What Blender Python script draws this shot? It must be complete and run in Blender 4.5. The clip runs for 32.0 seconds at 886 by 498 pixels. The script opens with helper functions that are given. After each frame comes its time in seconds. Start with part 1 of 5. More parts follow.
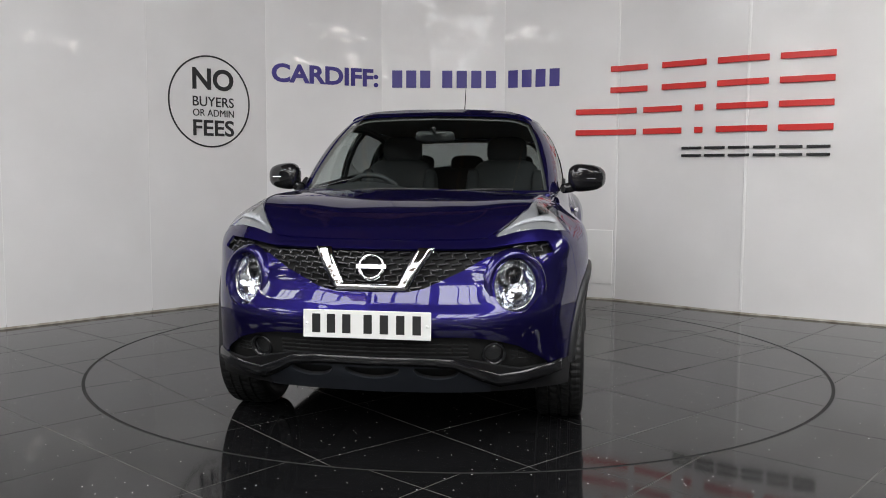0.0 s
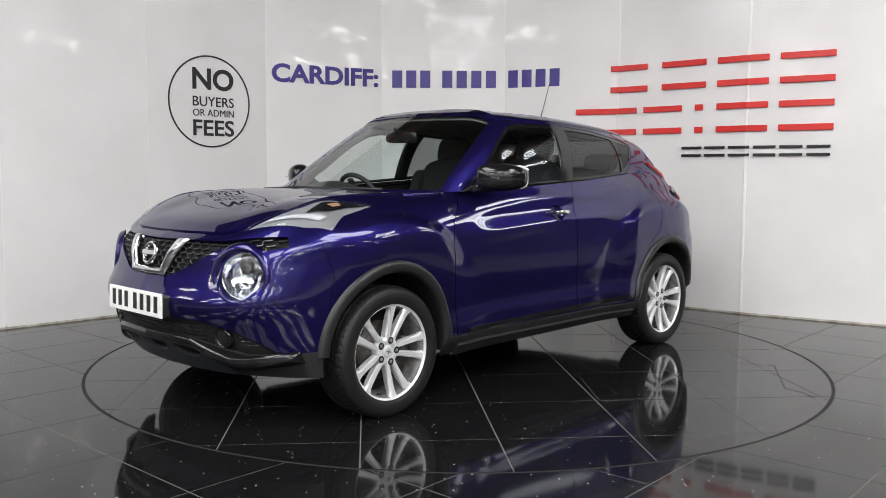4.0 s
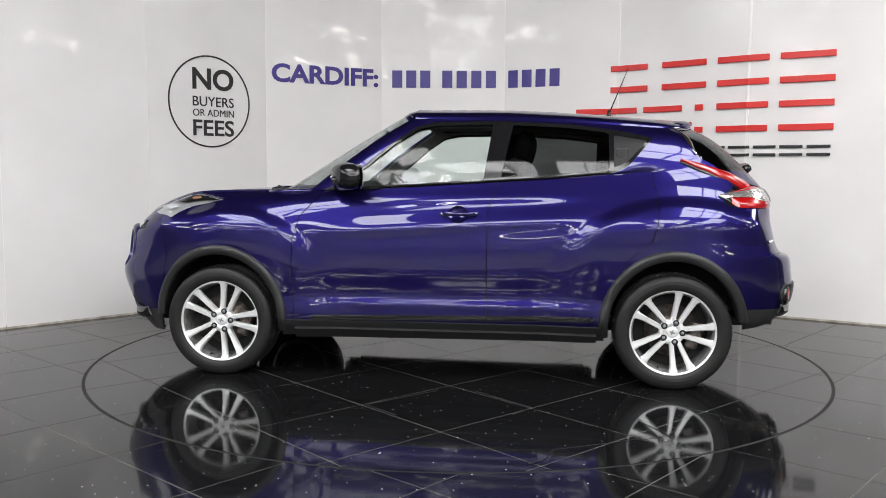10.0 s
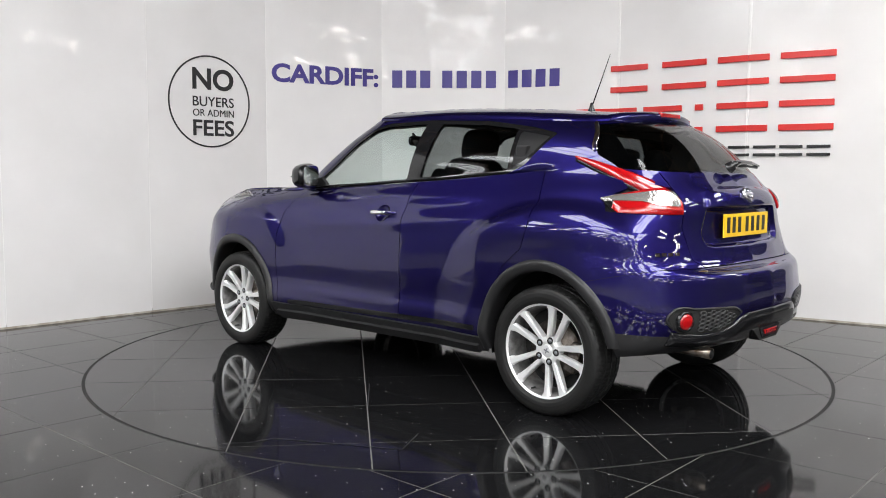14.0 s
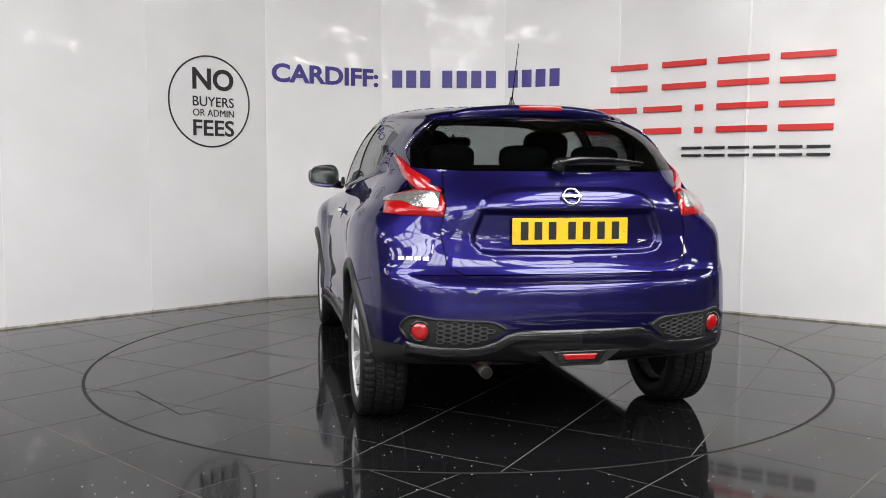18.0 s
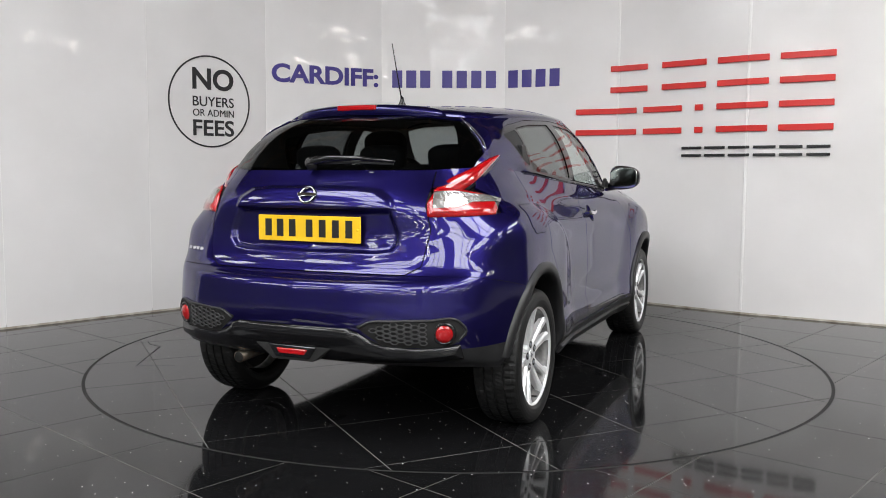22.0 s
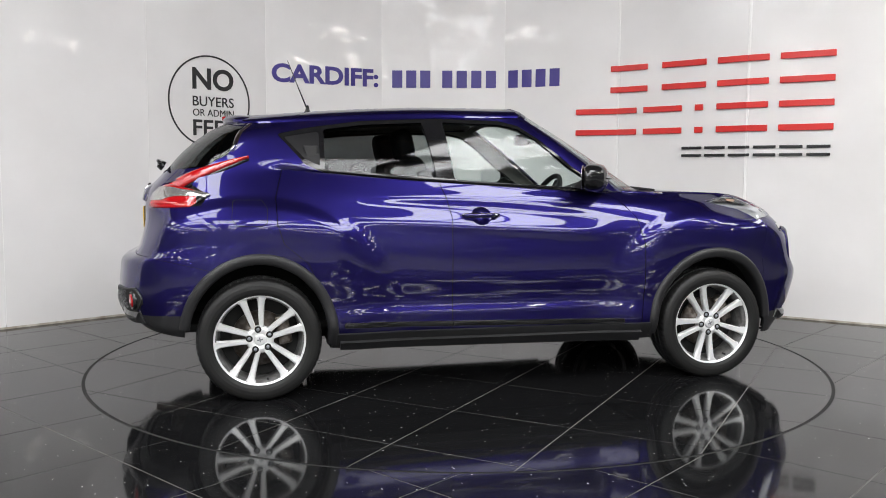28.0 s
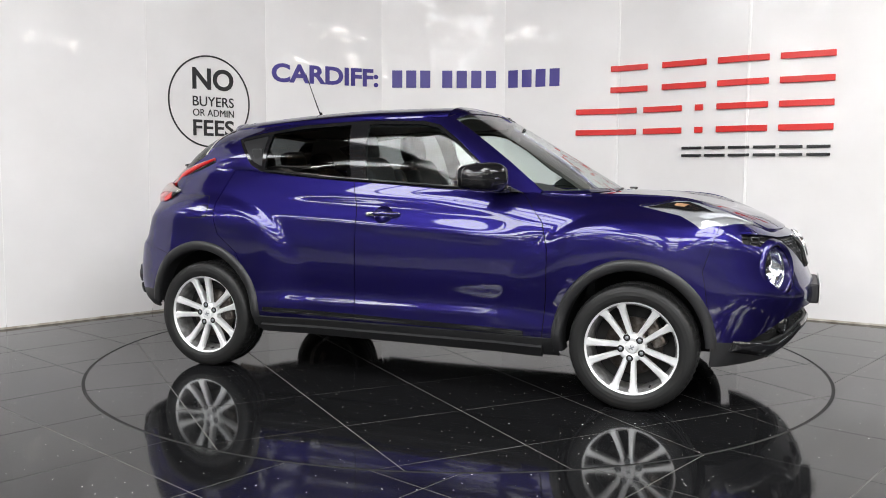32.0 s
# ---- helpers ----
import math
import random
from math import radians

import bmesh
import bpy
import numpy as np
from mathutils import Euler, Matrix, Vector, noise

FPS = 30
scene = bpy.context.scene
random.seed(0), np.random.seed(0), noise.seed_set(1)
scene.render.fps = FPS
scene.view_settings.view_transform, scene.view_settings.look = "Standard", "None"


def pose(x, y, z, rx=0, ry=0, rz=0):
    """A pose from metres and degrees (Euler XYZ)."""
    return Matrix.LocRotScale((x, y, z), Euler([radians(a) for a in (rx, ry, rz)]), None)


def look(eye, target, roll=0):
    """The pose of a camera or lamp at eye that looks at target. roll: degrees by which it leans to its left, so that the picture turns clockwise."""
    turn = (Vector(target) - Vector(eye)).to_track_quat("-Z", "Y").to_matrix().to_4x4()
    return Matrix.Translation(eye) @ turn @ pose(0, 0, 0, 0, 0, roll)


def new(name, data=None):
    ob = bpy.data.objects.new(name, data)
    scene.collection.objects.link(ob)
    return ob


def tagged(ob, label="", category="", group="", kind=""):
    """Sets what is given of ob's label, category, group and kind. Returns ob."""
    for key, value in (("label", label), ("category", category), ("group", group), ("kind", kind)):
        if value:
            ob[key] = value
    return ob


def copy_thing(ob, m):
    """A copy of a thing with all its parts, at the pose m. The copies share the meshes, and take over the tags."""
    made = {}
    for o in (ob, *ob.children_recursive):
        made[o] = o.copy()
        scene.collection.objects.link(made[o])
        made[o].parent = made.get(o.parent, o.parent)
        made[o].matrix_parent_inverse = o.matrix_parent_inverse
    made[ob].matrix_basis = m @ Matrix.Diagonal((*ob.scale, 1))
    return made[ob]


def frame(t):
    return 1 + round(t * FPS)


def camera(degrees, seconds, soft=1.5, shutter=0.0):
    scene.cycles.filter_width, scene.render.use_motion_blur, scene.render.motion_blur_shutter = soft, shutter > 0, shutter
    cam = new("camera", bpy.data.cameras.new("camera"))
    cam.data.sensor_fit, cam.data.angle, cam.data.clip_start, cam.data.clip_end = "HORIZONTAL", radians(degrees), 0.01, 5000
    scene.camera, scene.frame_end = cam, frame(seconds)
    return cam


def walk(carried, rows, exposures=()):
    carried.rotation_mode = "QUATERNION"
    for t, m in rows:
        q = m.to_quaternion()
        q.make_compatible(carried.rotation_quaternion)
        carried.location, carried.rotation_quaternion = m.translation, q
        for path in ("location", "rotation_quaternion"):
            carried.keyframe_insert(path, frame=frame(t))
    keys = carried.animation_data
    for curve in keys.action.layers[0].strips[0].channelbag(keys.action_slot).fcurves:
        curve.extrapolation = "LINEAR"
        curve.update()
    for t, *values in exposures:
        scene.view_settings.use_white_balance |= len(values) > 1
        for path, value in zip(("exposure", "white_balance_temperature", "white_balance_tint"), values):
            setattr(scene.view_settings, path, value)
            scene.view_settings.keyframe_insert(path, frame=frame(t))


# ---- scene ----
cam = camera(54.71, 32.0, soft=0.95)
EYE = Vector((0.0, -5.459, 1.152))
CAM = Matrix.Translation(EYE) @ pose(0, 0, 0, 0, 0, 0.915) @ pose(0, 0, 0, 90 - 4.959, 0, 0) @ pose(0, 0, 0, 0, 0, 0.294)
walk(cam, [(0.0, CAM), (32.0, CAM)], exposures=[(0.0, 0.28), (1.0, 0.28), (2.0, 0.36), (3.0, 0.58), (6.0, 0.66), (9.0, 0.68), (13.0, 0.79), (16.5, 0.84), (19.0, 0.62), (23.0, 0.58), (26.0, 0.62), (30.0, 0.78), (32.0, 0.90)])

# ---- light ----
world = bpy.data.worlds.new("hall_air")
scene.world = world
world.use_nodes = True
world.node_tree.nodes["Background"].inputs[0].default_value = (0.9, 0.95, 1.0, 1)
world.node_tree.nodes["Background"].inputs[1].default_value = 0.02


def area(name, m, sx, sy, power, colour):
    data = bpy.data.lights.new(name, "AREA")
    data.shape, data.size, data.size_y, data.energy, data.color = "RECTANGLE", sx, sy, power, colour
    ob = new(name, data)
    ob.matrix_world = m
    return ob


ROOF_Z = 6.1
SKYLIGHTS = ((-3.4, -4.2), (3.4, -4.2), (-1.6, -10.4), (1.6, -10.4), (-5.2, -8.7), (5.2, -8.7))
for gx, gy in SKYLIGHTS:
    area("rooflight_glow", pose(gx, gy, ROOF_Z - 0.32), 2.5, 4.2, 268 if gx > 0 else 226, (0.97, 0.975, 0.985))


# ---- materials ----
def material(name, colour, rough=0.5, metal=0.0, **more):
    m = bpy.data.materials.new(name)
    m.use_nodes = True
    b = m.node_tree.nodes["Principled BSDF"]
    b.inputs["Base Color"].default_value = (*colour, 1)
    b.inputs["Roughness"].default_value = rough
    b.inputs["Metallic"].default_value = metal
    for key, value in more.items():
        b.inputs[key.replace("_", " ")].default_value = value
    return m


def node(m, kind, **values):
    n = m.node_tree.nodes.new(kind)
    for key, value in values.items():
        n.inputs[key.replace("_", " ")].default_value = value
    return n


def link(m, a, out, b, into):
    m.node_tree.links.new(a.outputs[out], b.inputs[into])


def bsdf(m):
    return m.node_tree.nodes["Principled BSDF"]


def mottle(m, scale, low, high, detail=4.0, into="Base Color", stretch=None):
    """Noise between two colours or values into an input of the material."""
    b = bsdf(m)
    tex = node(m, "ShaderNodeTexNoise", Scale=scale, Detail=detail)
    co = node(m, "ShaderNodeTexCoord")
    if stretch:
        mp = node(m, "ShaderNodeMapping")
        mp.inputs["Scale"].default_value = stretch
        link(m, co, "Object", mp, "Vector")
        link(m, mp, "Vector", tex, "Vector")
    else:
        link(m, co, "Object", tex, "Vector")
    ramp = node(m, "ShaderNodeValToRGB")
    ramp.color_ramp.elements[0].position, ramp.color_ramp.elements[1].position = 0.35, 0.65
    wide = (lambda v: (*v, 1)) if into == "Base Color" else (lambda v: (v, v, v, 1))
    ramp.color_ramp.elements[0].color, ramp.color_ramp.elements[1].color = wide(low), wide(high)
    link(m, tex, "Fac", ramp, "Fac")
    link(m, ramp, "Color", b, into)
    return m


def bumpy(m, scale, strength, distance=0.002, detail=3.0):
    tex = node(m, "ShaderNodeTexNoise", Scale=scale, Detail=detail)
    co = node(m, "ShaderNodeTexCoord")
    link(m, co, "Object", tex, "Vector")
    bump = node(m, "ShaderNodeBump", Strength=strength, Distance=distance)
    link(m, tex, "Fac", bump, "Height")
    link(m, bump, "Normal", bsdf(m), "Normal")
    return m




def metallic_paint(name, deep, flake, rough):
    """Car paint: a deep pigment and metal flakes under clear lacquer, whose gloss follows its reflectance."""
    m = bpy.data.materials.new(name)
    m.use_nodes = True
    t = m.node_tree
    t.nodes.clear()
    out, top, under = node(m, "ShaderNodeOutputMaterial"), node(m, "ShaderNodeMixShader"), node(m, "ShaderNodeMixShader", Fac=0.62)
    pigment, metal, lacquer = node(m, "ShaderNodeBsdfDiffuse"), node(m, "ShaderNodeBsdfGlossy"), node(m, "ShaderNodeBsdfGlossy")
    pigment.inputs["Color"].default_value = (*deep, 1)
    metal.inputs["Roughness"].default_value = rough
    lacquer.inputs["Color"].default_value = (1, 1, 1, 1)
    lacquer.inputs["Roughness"].default_value = 0.012
    co = node(m, "ShaderNodeTexCoord")
    grain = node(m, "ShaderNodeTexNoise", Scale=900.0, Detail=2.0)
    link(m, co, "Object", grain, "Vector")
    tone = node(m, "ShaderNodeValToRGB")
    tone.color_ramp.elements[0].position, tone.color_ramp.elements[1].position = 0.3, 0.7
    tone.color_ramp.elements[0].color = (*[c * 0.7 for c in flake], 1)
    tone.color_ramp.elements[1].color = (*[c * 1.3 for c in flake], 1)
    link(m, grain, "Fac", tone, "Fac")
    link(m, tone, "Color", metal, "Color")
    # slight waviness of the sprayed lacquer
    peel = node(m, "ShaderNodeTexNoise", Scale=14.0, Detail=1.0)
    link(m, co, "Object", peel, "Vector")
    wave = node(m, "ShaderNodeBump", Strength=0.04, Distance=0.002)
    link(m, peel, "Fac", wave, "Height")
    link(m, wave, "Normal", lacquer, "Normal")
    gloss = node(m, "ShaderNodeFresnel", IOR=1.5)
    link(m, gloss, "Fac", top, "Fac")
    t.links.new(pigment.outputs[0], under.inputs[1])
    t.links.new(metal.outputs[0], under.inputs[2])
    t.links.new(under.outputs[0], top.inputs[1])
    t.links.new(lacquer.outputs[0], top.inputs[2])
    t.links.new(top.outputs[0], out.inputs[0])
    return m


PAINT = metallic_paint("blue_metallic_paint", (0.0065, 0.0048, 0.034), (0.0165, 0.0125, 0.125), 0.36)
CLAD = bumpy(material("black_grained_plastic", (0.013, 0.013, 0.014), 0.45), 900, 0.25, 0.0004)
GLOSS = material("gloss_black_plastic", (0.008, 0.008, 0.009), 0.08)
DARK = material("matt_black_void", (0.006, 0.006, 0.006), 0.8)
RUBBER = bumpy(material("tyre_rubber", (0.008, 0.008, 0.008), 0.5, Specular_IOR_Level=0.35), 300, 0.2, 0.0006)
ALLOY = material("silver_alloy", (0.76, 0.765, 0.77), 0.32, 0.42)
DISC = mottle(material("brake_iron", (0.25, 0.22, 0.2), 0.45, 0.9), 40, (0.07, 0.055, 0.045), (0.16, 0.145, 0.135))
CHROME = material("chrome", (0.66, 0.66, 0.67), 0.09, 1.0)
# rim alloy darkened: the shade inside the barrel is put into its colour
SHADED_ALLOY = mottle(material("shaded_inner_alloy", (0.20, 0.20, 0.20), 0.5, 0.5), 30, (0.12, 0.118, 0.115), (0.24, 0.238, 0.235))
QUARTER = bumpy(material("satin_black_panel", (0.011, 0.011, 0.012), 0.36, Specular_IOR_Level=0.25), 500, 0.12, 0.0004)


def see_through(name, tint, base=0.07, most=0.92):
    """Thin glass: clear with a tint, glossy by its reflectance."""
    m = bpy.data.materials.new(name)
    m.use_nodes = True
    t = m.node_tree
    t.nodes.clear()
    out, mix = node(m, "ShaderNodeOutputMaterial"), node(m, "ShaderNodeMixShader")
    clear, shine = node(m, "ShaderNodeBsdfTransparent"), node(m, "ShaderNodeBsdfGlossy")
    clear.inputs["Color"].default_value = (*tint, 1)
    shine.inputs["Roughness"].default_value = 0.0
    face = node(m, "ShaderNodeLayerWeight", Blend=0.5)
    steep = node(m, "ShaderNodeMath")
    steep.operation = "POWER"
    steep.inputs[1].default_value = 4.0
    t.links.new(face.outputs["Facing"], steep.inputs[0])
    span = node(m, "ShaderNodeMapRange")
    span.inputs["To Min"].default_value, span.inputs["To Max"].default_value = base, most
    link(m, steep, 0, span, "Value")
    link(m, span, "Result", mix, "Fac")
    t.links.new(clear.outputs[0], mix.inputs[1])
    t.links.new(shine.outputs[0], mix.inputs[2])
    t.links.new(mix.outputs[0], out.inputs[0])
    return m


GLASS = see_through("clear_glass", (0.86, 0.92, 0.90), 0.040)
TINT = see_through("privacy_glass", (0.27, 0.285, 0.285), 0.028, 0.7)
LENS = see_through("clear_lens", (0.96, 0.97, 0.98), 0.05)
REDLENS = material("red_lens", (0.36, 0.004, 0.006), 0.12, 0.0, Coat_Weight=1.0)
AMBER = material("amber_lens", (0.36, 0.20, 0.11), 0.15, 0.0, Coat_Weight=1.0)
CLOTH = bumpy(material("black_seat_cloth", (0.018, 0.018, 0.02), 0.85), 500, 0.5, 0.001)
TRIM = bumpy(material("grey_cabin_plastic", (0.03, 0.03, 0.032), 0.6), 600, 0.3, 0.0005)
PLATEW = material("white_plate", (0.80, 0.80, 0.78), 0.35, Coat_Weight=0.6)
PLATEY = material("yellow_plate", (0.80, 0.50, 0.01), 0.35, Coat_Weight=0.6)
INK = material("black_ink", (0.008, 0.008, 0.008), 0.5)
WALLM = material("white_gloss_panel", (0.74, 0.725, 0.72), 0.5, Coat_Weight=0.35, Coat_Roughness=0.01, Specular_IOR_Level=0.2)
mottle(WALLM, 1.3, (0.71, 0.695, 0.69), (0.76, 0.745, 0.742))
# the panels are not quite flat
ripple = node(WALLM, "ShaderNodeTexNoise", Scale=2.6, Detail=2.0)
link(WALLM, node(WALLM, "ShaderNodeTexCoord"), "Object", ripple, "Vector")
dents = node(WALLM, "ShaderNodeBump", Strength=0.25, Distance=0.02)
link(WALLM, ripple, "Fac", dents, "Height")
link(WALLM, dents, "Normal", bsdf(WALLM), "Normal")
link(WALLM, dents, "Normal", bsdf(WALLM), "Coat Normal")
BEAD = material("white_joint_bead", (0.80, 0.79, 0.78), 0.35)
GRIME = mottle(material("grubby_edge", (0.45, 0.41, 0.35), 0.8), 9, (0.30, 0.26, 0.21), (0.58, 0.54, 0.48))
REDM = material("red_acrylic", (0.62, 0.022, 0.018), 0.3, Coat_Weight=0.4)
NAVY = material("navy_vinyl", (0.035, 0.022, 0.20), 0.35)
BLACKV = material("black_vinyl", (0.012, 0.012, 0.013), 0.35)
ROOFM = material("hall_roof_sheet", (0.10, 0.085, 0.07), 0.7)
# unseen walls: south pale, the others dark, to shape reflections in the car
HALLM = mottle(material("pale_unseen_wall", (0.36, 0.36, 0.37), 0.7), 0.5, (0.20, 0.205, 0.22), (0.50, 0.50, 0.51))
DARKWALLM = mottle(material("dark_unseen_wall", (0.10, 0.10, 0.11), 0.7), 0.6, (0.05, 0.054, 0.065), (0.15, 0.15, 0.16))
# unseen floor past the tiles, made matt to keep rooflight bands off the doors
CONCRETE = mottle(material("dull_unseen_floor", (0.16, 0.155, 0.15), 0.75), 1.5, (0.125, 0.12, 0.115), (0.165, 0.16, 0.153))
STEEL = material("grey_steel", (0.22, 0.23, 0.25), 0.5, 0.3)
BROWN = mottle(material("brown_roof_beam", (0.30, 0.17, 0.09), 0.7), 3, (0.22, 0.12, 0.06), (0.38, 0.22, 0.12))
SKYPANE = material("rooflight_pane", (0.9, 0.95, 1.0), 0.4, Emission_Color=(0.96, 0.98, 1.0, 1), Emission_Strength=9.0)
TUBEM = material("fluorescent_tube", (1, 1, 1), 0.4, Emission_Color=(1.0, 0.96, 0.88, 1), Emission_Strength=22.0)
TILE = material("black_galaxy_tile", (0.0045, 0.0045, 0.005), 0.07, Specular_IOR_Level=0.23)


def sparkle(m):
    """Black polished stone with bright mineral flecks and light smears."""
    b = bsdf(m)
    co = node(m, "ShaderNodeTexCoord")
    vor = node(m, "ShaderNodeTexVoronoi", Scale=30.0)
    link(m, co, "Object", vor, "Vector")
    near = node(m, "ShaderNodeMath")
    near.operation = "LESS_THAN"
    near.inputs[1].default_value = 0.085
    link(m, vor, "Distance", near, 0)
    pick = node(m, "ShaderNodeSeparateColor")
    link(m, vor, "Color", pick, "Color")
    rare = node(m, "ShaderNodeMath")
    rare.operation = "GREATER_THAN"
    rare.inputs[1].default_value = 0.70
    link(m, pick, "Red", rare, 0)
    both = node(m, "ShaderNodeMath")
    both.operation = "MULTIPLY"
    link(m, near, 0, both, 0)
    link(m, rare, 0, both, 1)
    mix = node(m, "ShaderNodeMix")
    mix.data_type = "RGBA"
    mix.inputs["A"].default_value = (0.007, 0.007, 0.0075, 1)
    mix.inputs["B"].default_value = (0.85, 0.83, 0.8, 1)
    link(m, both, 0, mix, "Factor")
    link(m, mix, "Result", b, "Base Color")
    smear = node(m, "ShaderNodeTexNoise", Scale=2.2, Detail=5.0)
    link(m, co, "Object", smear, "Vector")
    span = node(m, "ShaderNodeMapRange")
    span.inputs["To Min"].default_value, span.inputs["To Max"].default_value = 0.04, 0.085
    link(m, smear, "Fac", span, "Value")
    link(m, span, "Result", b, "Roughness")


sparkle(TILE)
GROUT = material("dark_grout", (0.10, 0.098, 0.093), 0.8)


# ---- mesh tools: a mesh is (V, F); V has columns x, y, z, u, v ----
def hermite(lines, axis, per):
    """Cubic interpolation of an array of points along an axis, chord-length spaced."""
    a = np.moveaxis(np.asarray(lines, float), axis, 0)
    n = len(a)
    gap = np.linalg.norm(np.diff(a[..., :3], axis=0), axis=-1).reshape(n - 1, -1).mean(1)
    s = np.concatenate([[0], np.cumsum(gap)])
    d = np.diff(a, axis=0) / gap.reshape((-1,) + (1,) * (a.ndim - 1))
    tan = np.empty_like(a)
    tan[0], tan[-1] = d[0], d[-1]
    for i in range(1, n - 1):
        tan[i] = (d[i - 1] * gap[i] + d[i] * gap[i - 1]) / (gap[i] + gap[i - 1])
    out = []
    for i in range(n - 1):
        for k in range(per):
            t = k / per
            out.append((2 * t**3 - 3 * t**2 + 1) * a[i] + (t**3 - 2 * t**2 + t) * gap[i] * tan[i]
                       + (-2 * t**3 + 3 * t**2) * a[i + 1] + (t**3 - t**2) * gap[i] * tan[i + 1])
    out.append(a[-1])
    return np.moveaxis(np.array(out), 0, axis)


def loft(lines, nu, nv):
    """A smooth sheet through lines of equally many points. u counts points, v counts lines."""
    a = np.asarray(lines, float)
    g = hermite(hermite(a, 1, nu), 0, nv)
    rows, cols = g.shape[:2]
    uu, vv = np.meshgrid(np.arange(cols) / nu, np.arange(rows) / nv)
    V = np.concatenate([g.reshape(-1, 3), uu.reshape(-1, 1), vv.reshape(-1, 1)], 1)
    F = [(r * cols + c, r * cols + c + 1, (r + 1) * cols + c + 1, (r + 1) * cols + c) for r in range(rows - 1) for c in range(cols - 1)]
    return V, F


def turned(mesh):
    """The sheet with its faces turned round."""
    return mesh[0], [tuple(reversed(f)) for f in mesh[1]]


def tidy(V, F):
    used = sorted({i for f in F for i in f})
    back = {k: i for i, k in enumerate(used)}
    return V[used], [tuple(back[i] for i in f) for f in F]


def clip(mesh, fun):
    """The parts of a mesh where fun is negative, and where it is positive."""
    V, F = mesh
    if len(F) == 0:
        return mesh, mesh
    val = fun(V)
    val = np.where(np.abs(val) < 1e-6, 1e-6, val)
    sign = val > 0
    extra, made = [], {}

    def cut(i, j):
        key = (i, j) if i < j else (j, i)
        if key not in made:
            t = val[i] / (val[i] - val[j])
            made[key] = len(V) + len(extra)
            extra.append(V[i] + (V[j] - V[i]) * t)
        return made[key]

    neg, pos = [], []
    for f in F:
        s = [sign[i] for i in f]
        if not any(s):
            neg.append(f)
        elif all(s):
            pos.append(f)
        else:
            a, b = [], []
            for k, i in enumerate(f):
                j = f[(k + 1) % len(f)]
                (b if sign[i] else a).append(i)
                if sign[i] != sign[j]:
                    c = cut(i, j)
                    a.append(c)
                    b.append(c)
            if len(a) > 2:
                neg.append(tuple(a))
            if len(b) > 2:
                pos.append(tuple(b))
    W = np.concatenate([V, np.array(extra)]) if extra else V
    return tidy(W, neg), tidy(W, pos)


def inside(mesh, fun):
    return clip(mesh, fun)[0]


def outside(mesh, fun):
    return clip(mesh, fun)[1]


def polygon(points, axes, grow=0.0):
    """Signed distance to a polygon in two of the coordinates, grown (and rounded) by so much."""
    P = np.array(points, float)

    def fun(V):
        q = V[:, axes]
        best, odd = np.full(len(q), 1e9), np.zeros(len(q), bool)
        for a, b in zip(P, np.roll(P, -1, 0)):
            e, w = b - a, q - a
            t = np.clip((w @ e) / (e @ e), 0, 1)
            best = np.minimum(best, np.linalg.norm(w - t[:, None] * e, axis=1))
            up = (a[1] <= q[:, 1]) != (b[1] <= q[:, 1])
            with np.errstate(divide="ignore", invalid="ignore"):
                xs = a[0] + (q[:, 1] - a[1]) * (b[0] - a[0]) / (b[1] - a[1])
            odd ^= up & (q[:, 0] < xs)
        return np.where(odd, -best, best) - grow

    return fun


def circle(cx, cz, r, axes):
    return lambda V: np.hypot(V[:, axes[0]] - cx, V[:, axes[1]] - cz) - r


def curve_x(points):
    """x of a shut line as a function of z, through points (x, z); negative in front of it."""
    P = np.array(sorted(points, key=lambda q: q[1]), float)
    return lambda V: np.interp(V[:, 2], P[:, 1], P[:, 0]) - V[:, 0]


def shift(fun, d):
    return lambda V: fun(V) - d


def both(*funs):
    """Inside all of the shapes."""
    return lambda V: np.max([f(V) for f in funs], axis=0)


def refine(mesh, times=1):
    """Every four-sided face cut in four."""
    for _ in range(times):
        V, F = mesh
        W, mid, G = list(V), {}, []

        def half(i, j):
            key = (min(i, j), max(i, j))
            if key not in mid:
                mid[key] = len(W)
                W.append((V[i] + V[j]) / 2)
            return mid[key]

        for f in F:
            c = len(W)
            W.append(V[list(f)].mean(0))
            n = len(f)
            for k in range(n):
                G.append((f[k], half(f[k], f[(k + 1) % n]), c, half(f[k - 1], f[k])))
        mesh = np.array(W), G
    return mesh


def relaxed(mesh, weight, times):
    """A welded sheet with its inner points drawn to the middle of their neighbours, by a weight of V."""
    V, F = mesh[0][:, :3].copy(), mesh[1]
    ends, seen = [], {}
    for f in F:
        for a, b in zip(f, f[1:] + f[:1]):
            ends.append((a, b))
            seen[(a, b)] = True
    ends = np.array(ends)
    rim = np.zeros(len(V), bool)
    for a, b in seen:
        if (b, a) not in seen:
            rim[a] = rim[b] = True
    w = np.where(rim, 0.0, weight(V))[:, None]
    for _ in range(times):
        total, count = np.zeros_like(V), np.zeros((len(V), 1))
        for a, b in (ends.T, ends.T[::-1]):
            np.add.at(total, a, V[b])
            np.add.at(count, a, 1.0)
        V += w * 0.6 * (total / np.maximum(count, 1) - V)
    return V, F


def normals(mesh):
    V, F = mesh
    N = np.zeros((len(V), 3))
    for f in F:
        p = V[list(f), :3]
        n = np.cross(p[1] - p[0], p[-1] - p[0])
        for i in f:
            N[i] += n
    return N / np.maximum(np.linalg.norm(N, axis=1, keepdims=True), 1e-12)


